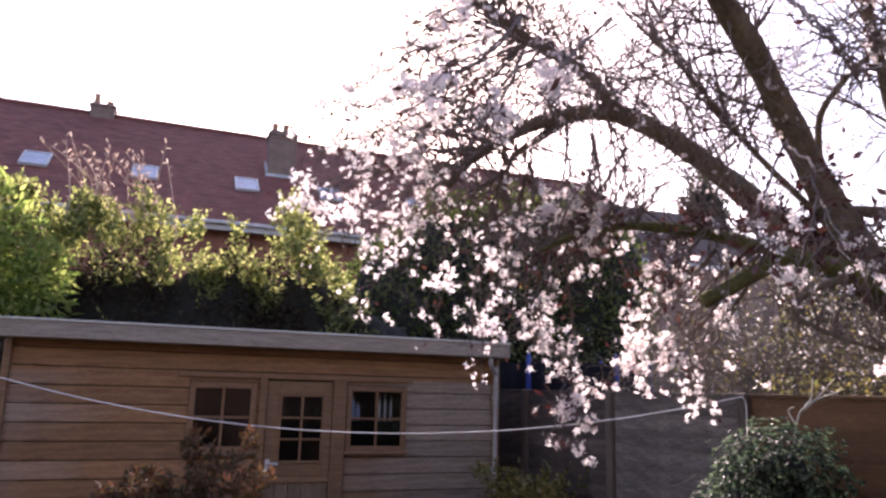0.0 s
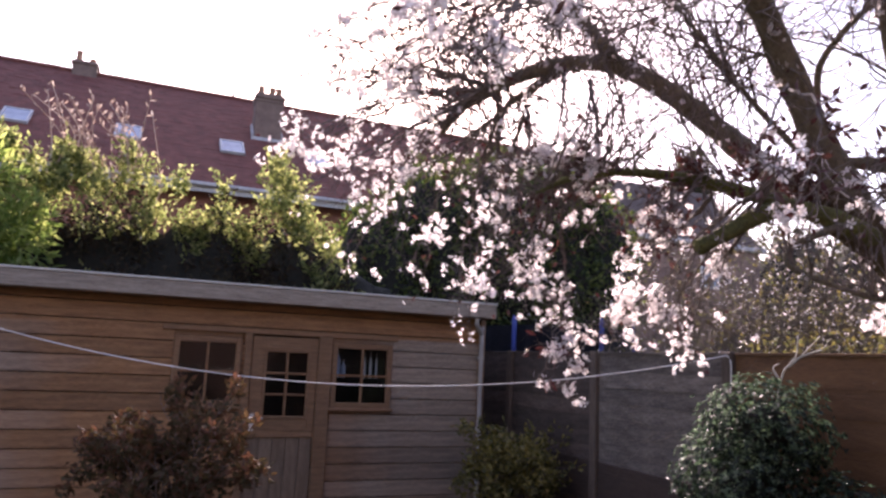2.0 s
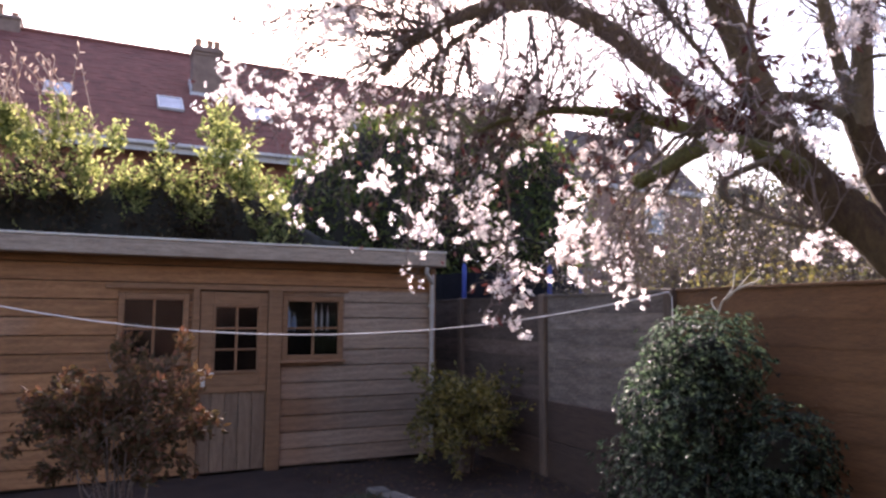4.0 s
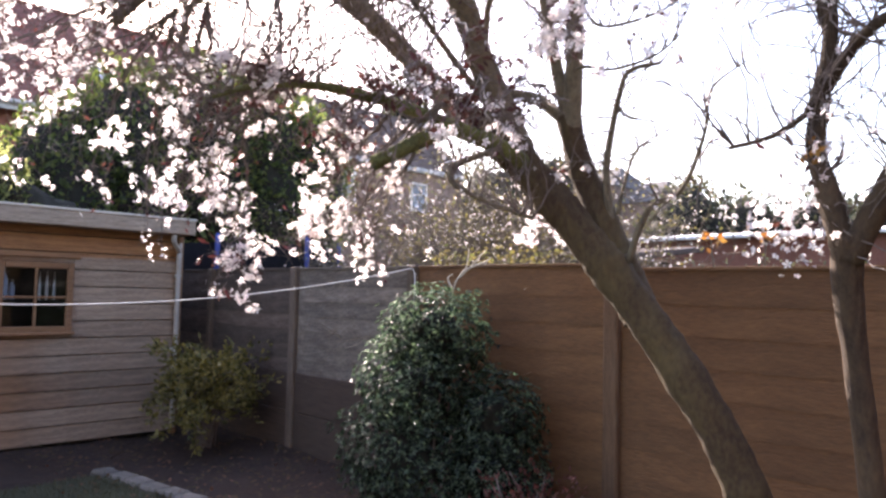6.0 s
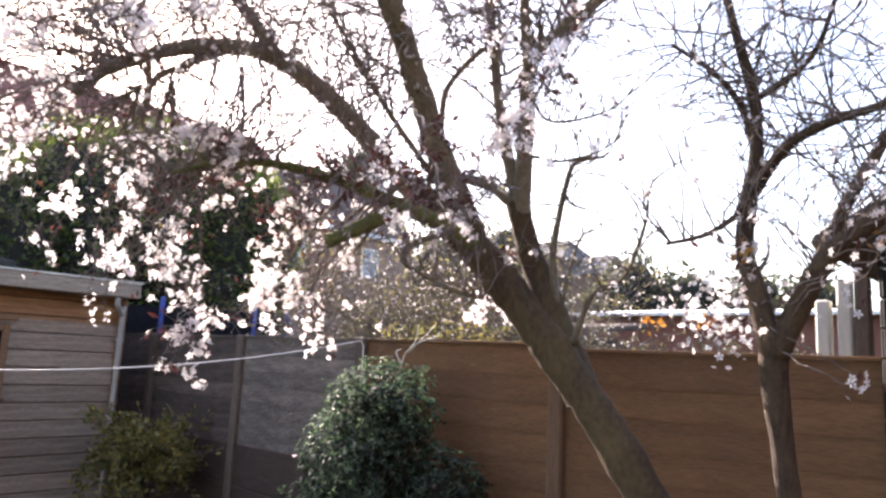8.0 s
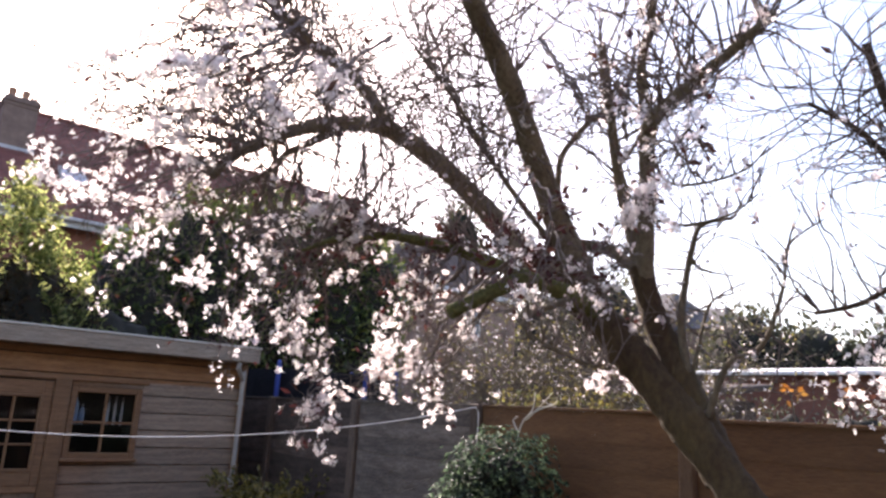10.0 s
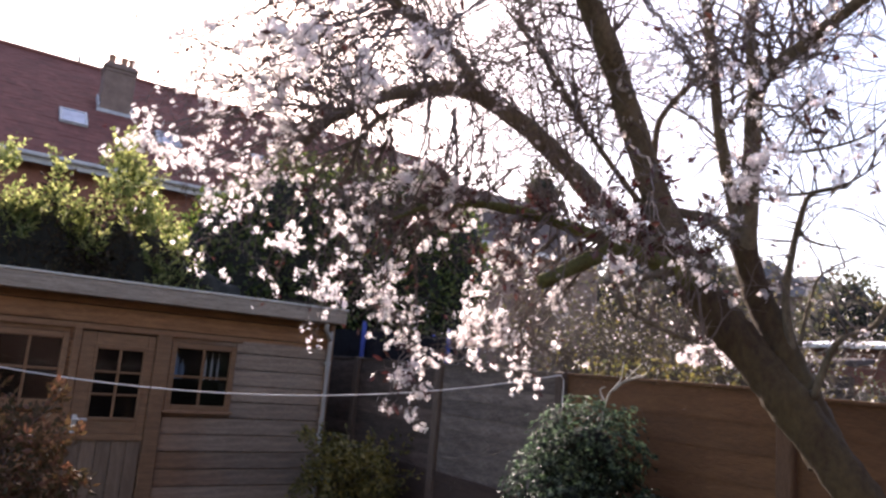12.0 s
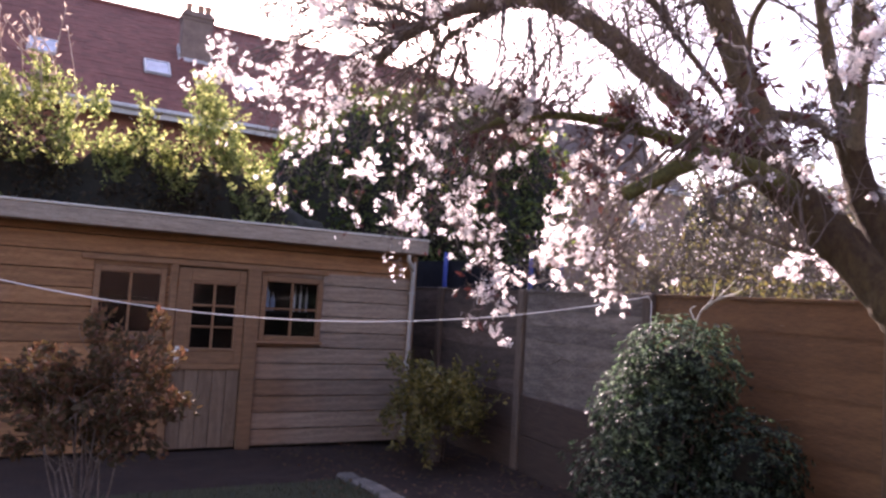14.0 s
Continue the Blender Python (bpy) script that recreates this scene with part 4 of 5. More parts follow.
    spray([(2.47, 2.41, 2.65), (2.34, 2.43, 2.50), (2.30, 2.50, 2.40), (2.25, 2.57, 2.29)], spread=0.22, copies=2, apart=0.14, red=2.0, dense=0.5)
    spray([(2.19, 2.69, 3.08), (2.00, 2.70, 2.78), (1.84, 2.74, 2.59), (1.69, 2.74, 2.51)], spread=0.2, copies=2, apart=0.12, red=2.0, dense=0.6)
    # large blooms on upper shoots nearer the path
    spray([(3.04, 2.28, 2.86), (2.38, 1.65, 2.40), (2.08, 1.26, 2.22), (2.10, 1.19, 2.31)], 0.45, spread=0.2, r=0.005, red=0.8, copies=2, apart=0.08)
    spray([(3.04, 2.28, 2.86), (2.23, 1.72, 2.27), (2.03, 1.62, 2.28)], 0.7, spread=0.14, r=0.005, red=0.6, copies=1)
    spray([(2.18, 1.64, 3.40), (1.68, 1.09, 2.87), (1.63, 0.96, 2.69), (1.65, 0.95, 2.64)], spread=0.2, copies=2, apart=0.12, dense=0.5)
    spray([(2.80, 1.62, 3.11), (1.98, 1.05, 2.88), (1.75, 0.86, 2.82), (1.65, 0.82, 2.81)], spread=0.2, copies=2, apart=0.12, dense=0.5)
    spray([(2.77, 1.49, 3.07), (2.12, 0.95, 2.72), (1.90, 0.76, 2.63), (1.85, 0.69, 2.56)], spread=0.18, copies=2, apart=0.1, dense=0.5)
    spray([(3.01, 1.69, 2.78), (2.28, 1.17, 2.59), (2.05, 1.04, 2.46), (1.94, 1.05, 2.40)], spread=0.2, copies=2, apart=0.1, dense=0.9)
    spray([(3.05, 1.71, 2.59), (2.31, 1.38, 2.46), (2.06, 1.24, 2.35), (1.97, 1.22, 2.28)], spread=0.2, copies=1, apart=0.12, dense=0.18, red=1.6)
    spray([(2.49, 1.95, 2.92), (1.83, 1.48, 2.44), (1.62, 1.30, 2.30), (1.61, 1.19, 2.23)], spread=0.14, copies=1, apart=0.08, red=2.0, dense=0.2)
    spray([(2.49, 1.95, 2.92), (2.06, 1.47, 2.62), (1.87, 1.29, 2.44), (1.81, 1.27, 2.20)], spread=0.18, copies=1, apart=0.12, red=2.0, dense=0.15)
    spray([(1.85, 2.31, 3.54), (1.35, 1.86, 3.04), (1.18, 1.71, 2.82), (1.16, 1.64, 2.73)], spread=0.16, copies=2, apart=0.1, dense=1.3)
    spray([(1.48, 2.51, 3.57), (1.06, 2.03, 3.04), (0.84, 1.85, 2.86), (0.78, 1.80, 2.77)], spread=0.2, copies=2, apart=0.12, dense=1.4)
    spray([(1.62, 2.72, 3.52), (1.24, 2.21, 3.00), (1.06, 2.02, 2.79), (1.09, 1.92, 2.71)], spread=0.2, copies=2, apart=0.12, dense=1.4)
    part("fine_branching", twigs, TWIG, t)["kind"] = "stuff"
    part("blossom", flowers, PETAL, t, "pale pink five-petalled blossom")["kind"] = "stuff"
    part("young_foliage", leaves, BRONZE_LEAF, t, "small bronze-red young leaves")["kind"] = "stuff"


plum_tree()


def bare_tree():
    base = Vector((3.14, 0.30, 0))
    t = thing("bare_fruit_tree", base, "slim forked fruit tree with bare twigs and some blossom", "tree")
    rng = random.Random(5)

    def at(*pts):
        return [Vector(p) - base for p in pts]

    limb(t, "trunk", at((3.13, 0.315, -0.05), (3.07, 0.365, 0.67), (3.02, 0.40, 1.11), (2.96, 0.42, 1.47), (2.92, 0.43, 1.70), (2.88, 0.41, 1.86)), 0.036, 0.052, BROWN_BARK, 21, 12)
    lines = [
        limb(t, "limb", at((2.89, 0.42, 1.77), (2.87, 0.47, 2.00), (2.90, 0.52, 2.18), (2.91, 0.50, 2.37), (2.91, 0.47, 2.57), (2.89, 0.47, 2.77), (2.84, 0.50, 2.95), (2.78, 0.54, 3.20)), 0.044, 0.015, BROWN_BARK, 22),
        limb(t, "limb", at((2.89, 0.41, 1.77), (2.85, 0.29, 2.00), (2.80, 0.19, 2.13), (2.76, 0.03, 2.24), (2.71, -0.11, 2.35), (2.65, -0.28, 2.45), (2.59, -0.53, 2.59)), 0.046, 0.018, BROWN_BARK, 23),
        limb(t, "limb", at((2.89, 0.40, 1.79), (2.93, 0.29, 2.06), (2.96, 0.18, 2.32), (2.97, 0.08, 2.50), (2.99, 0.01, 2.64), (2.98, -0.05, 2.81), (2.98, -0.16, 3.06)), 0.031, 0.011, BROWN_BARK, 24),
        limb(t, "limb", at((2.91, 0.50, 2.37), (2.86, 0.35, 2.54), (2.79, 0.17, 2.59), (2.71, -0.01, 2.59), (2.63, -0.18, 2.59)), 0.024, 0.011, BROWN_BARK, 25, 8),
        limb(t, "limb", at((2.92, 0.47, 2.55), (2.89, 0.52, 2.74), (2.84, 0.61, 2.89), (2.81, 0.77, 3.04)), 0.018, 0.007, BROWN_BARK, 26, 8),
        limb(t, "limb", at((2.89, 0.49, 2.34), (2.88, 0.65, 2.24), (2.87, 0.82, 2.21)), 0.013, 0.008, BROWN_BARK, 27, 6),
        limb(t, "limb", at((2.89, 0.47, 2.76), (2.86, 0.32, 2.82), (2.84, 0.22, 2.91), (2.79, 0.12, 3.15)), 0.017, 0.007, BROWN_BARK, 28, 8),
    ]
    twigs, flowers, leaves = Buf(), Buf(), Buf()
    for k, line in enumerate(lines):
        for _ in range((58, 44, 44, 42, 40, 14, 38)[k]):
            i = int(len(line) * rng.uniform(0.14, 0.99))
            way = (rand_dir(rng) + Vector((0.0, 0.0, 0.3))).normalized()
            if line[i].z < 2.3:
                way.z = abs(way.z) + 0.3
            tips = []
            wander(twigs, line[i], way.normalized(), rng.uniform(0.2, 0.6), 0.005, 2, rng, tips, -0.01, 0.28, 4, 0.42)
            blossom(flowers, leaves, [q for q in tips if q[0].z > 1.9], rng, 0.13, 0.03, 0.03, 3)
    # blossom hanging low round the fork and a few orange sprigs
    for c, r, n in (((2.94, 0.69, 1.95), 0.14, 96), ((2.91, 0.56, 1.89), 0.12, 96), ((2.87, 0.54, 2.09), 0.1, 64), ((2.88, 0.45, 2.18), 0.12, 80), ((2.79, 0.13, 1.68), 0.03, 8), ((2.71, 0.17, 2.00), 0.12, 14), ((2.56, -0.03, 2.17), 0.16, 90)):
        for _ in range(n):
            p = Vector((rng.gauss(c[0], r * 0.6), rng.gauss(c[1], r * 0.6), rng.gauss(c[2], r * 0.6))) - base
            blossom(flowers, leaves, [(p, rand_dir(rng))], rng, 1.0, 0.033, 0.1, 1)
        for _ in range(2):
            a = Vector((2.88, 0.43, 1.91)) - base
            b = Vector((rng.gauss(c[0], r * 0.5), rng.gauss(c[1], r * 0.5), rng.gauss(c[2], r * 0.5))) - base
            line = [p + rand_dir(rng) * 0.008 for p in curve([a, a.lerp(b, 0.3) + rand_dir(rng) * 0.07, a.lerp(b, 0.65) + rand_dir(rng) * 0.07, b], 5)]
            twigs.tube(line, [0.004 - 0.0025 * i / (len(line) - 1) for i in range(len(line))], 3, cap=False)
    orange = Buf()
    for c in ((2.83, 0.52, 2.16), (3.04, 0.37, 2.05), (2.81, 0.04, 2.14)):
        for _ in range(9):
            p = Vector((rng.gauss(c[0], 0.025), rng.gauss(c[1], 0.03), rng.gauss(c[2], 0.025))) - base
            orange.leaf(p, rand_dir(rng), rand_dir(rng), 0.04, 0.022)
    part("orange_foliage", orange, ORANGE_LEAF, t, "a few orange leaves")["kind"] = "stuff"
    part("fine_branching", twigs, TWIG, t)["kind"] = "stuff"
    part("blossom", flowers, PETAL, t)["kind"] = "stuff"
    part("young_foliage", leaves, BRONZE_LEAF, t)["kind"] = "stuff"


bare_tree()


# ---- shrubs and hedges ----
def foliage(buf, lumps, count, length, width, rng, shell=0.28, upward=0.3, rough=0.25, flat=0.0):
    """Leaves spread through the outer layer of each lump: (centre, half sizes, seed)."""
    total = sum(s[0] * s[1] + s[1] * s[2] + s[0] * s[2] for _, s, _ in lumps)
    for c, s, seed in lumps:
        share = int(count * (s[0] * s[1] + s[1] * s[2] + s[0] * s[2]) / total)
        off = Vector((seed * 3.1, seed * 1.7, 0))
        for _ in range(share):
            d = rand_dir(rng)
            r = (1 + rough * noise.noise(d * 2.2 + off)) * (1 + 0.16 * noise.noise(d * 7 + off)) * (1 - shell * rng.random() ** 1.5 + 0.08 * rng.random())
            p = Vector((d.x * s[0] * r, d.y * s[1] * r, d.z * s[2] * r)) + Vector(c)
            if p.z < 0.03:
                continue
            way = (d + rand_dir(rng) * 0.9 + Vector((0, 0, upward))).normalized()
            buf.leaf(p, way, (rand_dir(rng) + Vector((0, 0, flat))).normalized(), length * rng.uniform(0.6, 1.3), width * rng.uniform(0.7, 1.2))


def shrub(name, label, base, lumps, count, length, width, mat, seed, category="shrub", core=0.72, stems=0, upward=0.3, part_name="foliage", shell=0.28, trunk=0.0, flat=0.0):
    b = Vector(base)
    t = thing(name, b, label, category)
    rng = random.Random(seed)
    local = [(Vector(c) - b, s, k) for c, s, k in lumps]
    # dark lumps added as the shaded inside, so no light leaks through
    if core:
        part("shade_core", merge(*[lump(c, [x * core for x in s], k) for c, s, k in local]), CORE, t, smooth=True)
    buf = Buf()
    foliage(buf, local, count, length, width, rng, upward=upward, shell=shell, flat=flat)
    part(part_name, buf, mat, t)["kind"] = "stuff"
    if trunk:
        line = curve([(0, 0, -0.05), (0.03, 0.02, 1.2), (0.0, 0.0, 2.6)], 5)
        part("trunk", tube_bm(line, [trunk * (1 - 0.4 * k / (len(line) - 1)) for k in range(len(line))], 8), BARK, t, smooth=True)
    if stems:
        st = Buf()
        for _ in range(stems):
            c, s, k = rng.choice(local)
            target = c + Vector((rng.uniform(-0.8, 0.8) * s[0], rng.uniform(-0.8, 0.8) * s[1], rng.uniform(0.1, 0.8) * s[2]))
            foot = Vector((rng.uniform(-0.08, 0.08), rng.uniform(-0.08, 0.08), -0.02))
            mid = foot.lerp(target, 0.5) + rand_dir(rng) * 0.06
            line = curve([foot, mid, target], 5)
            st.tube(line, [0.012 - 0.008 * i / (len(line) - 1) for i in range(len(line))], 5, cap=False)
        part("stem_growth", st, TWIG, t)["kind"] = "stuff"
    return t


def loose_shrub(name, label, base, stems, height, reach, r, leaf_length, leaf_width, per_tip, mat, seed, bare=0.25, lean=(0, 0), fan=0.4):
    """Many thin stems from one foot, forking outwards, with leaves along the outer shoots."""
    b = Vector(base)
    t = thing(name, b, label, "shrub")
    rng = random.Random(seed)
    wood, green = Buf(), Buf()
    for _ in range(stems):
        foot = Vector((rng.gauss(0, 0.04), rng.gauss(0, 0.04), -0.02))
        out = Vector((rng.uniform(-1, 1) * reach + lean[0], rng.uniform(-1, 1) * reach + lean[1], 1.0)).normalized()
        mid = foot + out * height * rng.uniform(bare, bare + 0.38)
        line = curve([foot, foot.lerp(mid, 0.5) + rand_dir(rng) * 0.03, mid], 4)
        wood.tube(line, [r * (1 - 0.25 * k / (len(line) - 1)) for k in range(len(line))], 5, cap=False)
        for _ in range(3):
            tips = []
            wander(wood, mid, (out + rand_dir(rng) * 0.75).normalized(), fan * rng.uniform(0.5, 1.0), r * 0.6, 2, rng, tips, 0.02, 0.42, 3, 0.3)
            for p, way in tips:
                for _ in range(per_tip):
                    if p.z < 0.08 or rng.random() < 0.35:
                        continue
                    green.leaf(p + rand_dir(rng) * 0.05, (way + rand_dir(rng) * 1.1).normalized(), rand_dir(rng), leaf_length * rng.uniform(0.5, 1.25), leaf_width * rng.uniform(0.7, 1.2))
    part("stem_growth", wood, TWIG, t)["kind"] = "stuff"
    part("foliage", green, mat, t)["kind"] = "stuff"
    return t


def round_bush():
    """A dome of leaf whorls, with a lower lobe beside it."""
    b = Vector((3.72, 3.25, 0))
    t = thing("round_bush", b, "dense rounded evergreen bush with glossy dark leaves in whorls", "shrub")
    rng = random.Random(31)
    lumps = [(Vector(c) - b, s, k) for c, s, k in (((3.74, 3.31, 1.35), (0.36, 0.43, 0.33), 1), ((3.72, 3.42, 1.0), (0.40, 0.53, 0.44), 2), ((3.72, 3.48, 0.48), (0.44, 0.66, 0.5), 3), ((3.82, 2.78, 0.8), (0.26, 0.33, 0.34), 5), ((3.84, 2.8, 0.4), (0.32, 0.4, 0.4), 6))]
    # solid dark filler standing in for shade between the whorls
    part("shade_core", merge(*[lump(c, [x * 0.42 for x in s], k) for c, s, k in lumps]), CORE, t, smooth=True)
    buf = Buf()
    total = sum(s[0] * s[1] + s[1] * s[2] + s[0] * s[2] for _, s, _ in lumps)
    for c, s, seed in lumps:
        off = Vector((seed * 3.1, seed * 1.7, 0))
        for _ in range(int(8400 * (s[0] * s[1] + s[1] * s[2] + s[0] * s[2]) / total)):
            d = rand_dir(rng)
            r = (1 + 0.17 * noise.noise(d * 2.2 + off)) * (1 + 0.12 * noise.noise(d * 6 + off)) * (1 - 0.36 * rng.random() ** 1.4 + 0.07 * rng.random())
            p = Vector((d.x * s[0] * r, d.y * s[1] * r, d.z * s[2] * r)) + c
            if p.z < 0.04:
                continue
            axis = (d + Vector((0, 0, 0.55)) + rand_dir(rng) * 0.35).normalized()
            a = axis.orthogonal().normalized()
            other = axis.cross(a)
            n, turn, size = rng.randint(5, 8), rng.random() * 6.28, rng.uniform(0.02, 0.037)
            for k in range(n):
                w = turn + 6.283 * k / n
                out = (a * math.cos(w) + other * math.sin(w) + axis * rng.uniform(0.1, 0.55)).normalized()
                buf.leaf(p, out, axis, size * rng.uniform(0.8, 1.3), size * 0.46)
    part("foliage", buf, BUSH_LEAF, t)["kind"] = "stuff"
    stems = Buf()
    for _ in range(7):
        foot = Vector((rng.uniform(-0.08, 0.08), rng.uniform(-0.08, 0.08), -0.02))
        top = Vector((rng.uniform(-0.15, 0.15), rng.uniform(-0.3, 0.4), rng.uniform(0.7, 1.2)))
        line = curve([foot, foot.lerp(top, 0.5) + rand_dir(rng) * 0.05, top], 5)
        stems.tube(line, [0.016 - 0.01 * k / (len(line) - 1) for k in range(len(line))], 5, cap=False)
    part("stem_growth", stems, TWIG, t)["kind"] = "stuff"


round_bush()
loose_shrub("corner_shrub", "loose yellow-green variegated shrub by the shed corner", (3.66, 6.5, 0), 38, 1.18, 0.38, 0.008, 0.066, 0.036, 8, VARIEGATED, 32, 0.16, (0, 0), 0.5)
loose_shrub("russet_shrub", "russet-leaved shrub on bare stems before the shed door", (0.3, 5.1, 0), 18, 1.6, 0.27, 0.008, 0.058, 0.033, 22, RUSSET_LEAF, 33, 0.28, (-0.05, 0), 0.46)
shrub("red_plant", "low reddish plant with thin stems by the fence", (3.6, 2.3, 0),
      [((3.55, 2.25, 0.32), (0.34, 0.42, 0.3), 11), ((3.7, 1.75, 0.25), (0.3, 0.35, 0.25), 12)],
      1500, 0.045, 0.02, RED_LEAF, 34, core=0, stems=30, shell=0.8)


def fence_twigs():
    t = thing("bare_climber", (4.05, 3.46, 0), "bare pale forked climber stems reaching over the fence", "climber")
    for pts, r in (([(-0.02, 0.02, 0), (0.0, 0.03, 0.9), (0.02, 0.03, 1.5), (0.04, 0.0, 1.7), (0.05, -0.06, 1.78), (0.06, -0.10, 1.84), (0.08, -0.10, 1.96)], 0.011),
                   ([(0.05, -0.06, 1.78), (0.06, -0.16, 1.83), (0.08, -0.28, 1.87), (0.1, -0.3, 1.9)], 0.009),
                   ([(0.05, -0.04, 1.75), (0.05, -0.1, 1.79), (0.07, -0.19, 1.88), (0.12, -0.24, 1.96)], 0.007),
                   ([(0.03, 0.02, 1.66), (0.02, 0.06, 1.74), (0.03, 0.02, 1.77)], 0.008)):
        line = curve(pts, 5)
        part("stem", tube_bm(line, [r * (1 - 0.6 * k / (len(line) - 1)) for k in range(len(line))], 6), PALE_WOOD, t, smooth=True)


fence_twigs()


def hedge_top(x):
    if x < -1.4:
        return 4.2 + 0.2 * noise.noise(Vector((x * 3, 0.3, 0)))
    bumps = ((-0.95, 0.36, 0.86), (-0.22, 0.22, 0.84), (0.27, 0.09, 0.66), (0.84, 0.08, 0.6), (1.5, 0.13, 0.94), (1.8, 0.24, 0.68))
    return 3.4 + sum(h * math.exp(-(((x - c) / w) ** 2)) for c, w, h in bumps) + 0.12 * noise.noise(Vector((x * 6, 2.3, 0))) + 0.1 * noise.noise(Vector((x * 15, 5.1, 0))) - max(0.0, x - 2.2) * 0.9


def plume(buf, p, way, length, rng, size):
    """A feathery conifer shoot: leaflets along a bending stalk."""
    n = int(length / 0.022)
    for k in range(n):
        way = (way + rand_dir(rng) * 0.12).normalized()
        p = p + way * (length / n)
        w = (way * 0.7 + rand_dir(rng)).normalized()
        buf.leaf(p, w, rand_dir(rng), size * (1.1 - 0.5 * k / n) * rng.uniform(0.6, 1.3), size * 0.36)


def hedge():
    rng = random.Random(44)
    b = Vector((0, 9.4, 0))
    t = thing("conifer_hedge", b, "tall conifer hedge with yellow-green tips behind the shed", "hedge")
    # dark filler lumps that stand for the hedge's inner shade
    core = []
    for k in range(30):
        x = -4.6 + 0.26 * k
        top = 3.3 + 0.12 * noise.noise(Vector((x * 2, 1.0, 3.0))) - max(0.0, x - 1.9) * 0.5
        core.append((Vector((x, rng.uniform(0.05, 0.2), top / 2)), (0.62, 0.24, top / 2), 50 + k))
    part("shade_core", merge(*[lump(c, s, k, 2) for c, s, k in core]), CORE, t, smooth=True)
    buf = Buf()
    for _ in range(2100):
        x = rng.uniform(-4.8, 2.6)
        deep = 0.06 + 0.8 * rng.random() ** 1.35
        z = hedge_top(x) - deep - 0.16
        if deep > 0.36 and noise.noise(Vector((x * 2.3, z * 2.0, 7.7))) < 0.1:
            continue
        p = Vector((x, rng.uniform(-0.14, 0.12) if deep < 0.4 else rng.uniform(-0.34, -0.12), z))
        plume(buf, p, Vector((rng.uniform(-0.8, 0.8), rng.uniform(-0.5, 0.3), 0.8)).normalized(), rng.uniform(0.16, 0.36), rng, rng.uniform(0.07, 0.125))
    for _ in range(150):
        x = rng.uniform(-4.8, 2.4)
        p = Vector((x, rng.uniform(-0.46, -0.34), rng.uniform(2.2, hedge_top(x) - 0.6)))
        if noise.noise(Vector((x * 2.1, p.z * 1.7, 3.3))) > 0.12:
            plume(buf, p, Vector((rng.uniform(-0.8, 0.8), -0.4, 0.5)).normalized(), rng.uniform(0.12, 0.26), rng, 0.06)
    part("foliage", buf, HEDGE_LEAF, t)["kind"] = "stuff"
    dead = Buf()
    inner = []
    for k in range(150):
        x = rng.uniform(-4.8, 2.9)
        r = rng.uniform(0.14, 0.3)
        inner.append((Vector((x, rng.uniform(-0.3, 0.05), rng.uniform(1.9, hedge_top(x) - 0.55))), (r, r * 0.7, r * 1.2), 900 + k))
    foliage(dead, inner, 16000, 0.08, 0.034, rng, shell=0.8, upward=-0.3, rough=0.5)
    part("dead_foliage", dead, DEAD_SHADE_LEAF, t, "dead brown inner foliage")["kind"] = "stuff"
    wisps = Buf()
    for _ in range(26):
        x = rng.choice((-0.85, -0.6, -0.2, -1.0)) + rng.uniform(-0.25, 0.25)
        foot = Vector((x, rng.uniform(-0.2, 0.3), hedge_top(x) - 0.3))
        line = curve([foot, foot + Vector((rng.uniform(-0.1, 0.1), 0, 0.35)), foot + Vector((rng.uniform(-0.5, 0.1), 0, rng.uniform(0.6, 1.2)))], 7)
        wisps.tube(line, [0.011 - 0.006 * i / (len(line) - 1) for i in range(len(line))], 4, cap=False)
        for p in line[4:]:
            wisps.leaf(p, (rand_dir(rng) + Vector((0, 0, 0.8))).normalized(), rand_dir(rng), 0.085, 0.026)
    part("shoot_growth", wisps, PALE_SHOOT, t, "thin pale dry shoots")["kind"] = "stuff"


hedge()
shrub("lime_shrub", "bright lime-green leafy shrub above the shed roof", (-1.75, 9.85, 0),
      [((-1.9, 8.85, 3.15), (0.6, 0.2, 0.85), 13), ((-1.35, 8.85, 2.85), (0.36, 0.2, 0.5), 14), ((-2.7, 8.9, 3.0), (0.6, 0.2, 0.95), 15)],
      4200, 0.15, 0.042, LIME_LEAF, 35, core=0, stems=10, upward=0.1, shell=0.8)


def ivy_mass():
    lumps = [((3.6, 11.2, 2.9), (0.9, 0.9, 1.4), 16), ((4.6, 11.4, 3.4), (1.2, 1.0, 1.8), 17), ((5.8, 11.4, 3.7), (1.3, 1.1, 1.7), 18), ((6.9, 11.4, 3.6), (1.2, 1.0, 1.9), 19), ((7.9, 11.3, 3.4), (0.9, 0.8, 1.8), 20)]
    shrub("ivy_clad_tree", "broad dark ivy-clad evergreen beyond the fence", (5.6, 11.3, 0), lumps, 26000, 0.11, 0.075, IVY_LEAF, 36, "tree", core=0.86, trunk=0.2)


ivy_mass()
# dark leaf mass added where only shade lies below the ivy
shrub("ivy_shade_mass", "dark mass of brown leaves and stems added as shade under the ivy", (5.6, 10.9, 0), [((4.4, 10.9, 1.3), (1.5, 0.6, 1.35), 21), ((6.6, 10.9, 1.3), (1.6, 0.6, 1.4), 24)],
      7000, 0.09, 0.045, DEAD_SHADE_LEAF, 38, core=0.86, stems=24, shell=0.6)
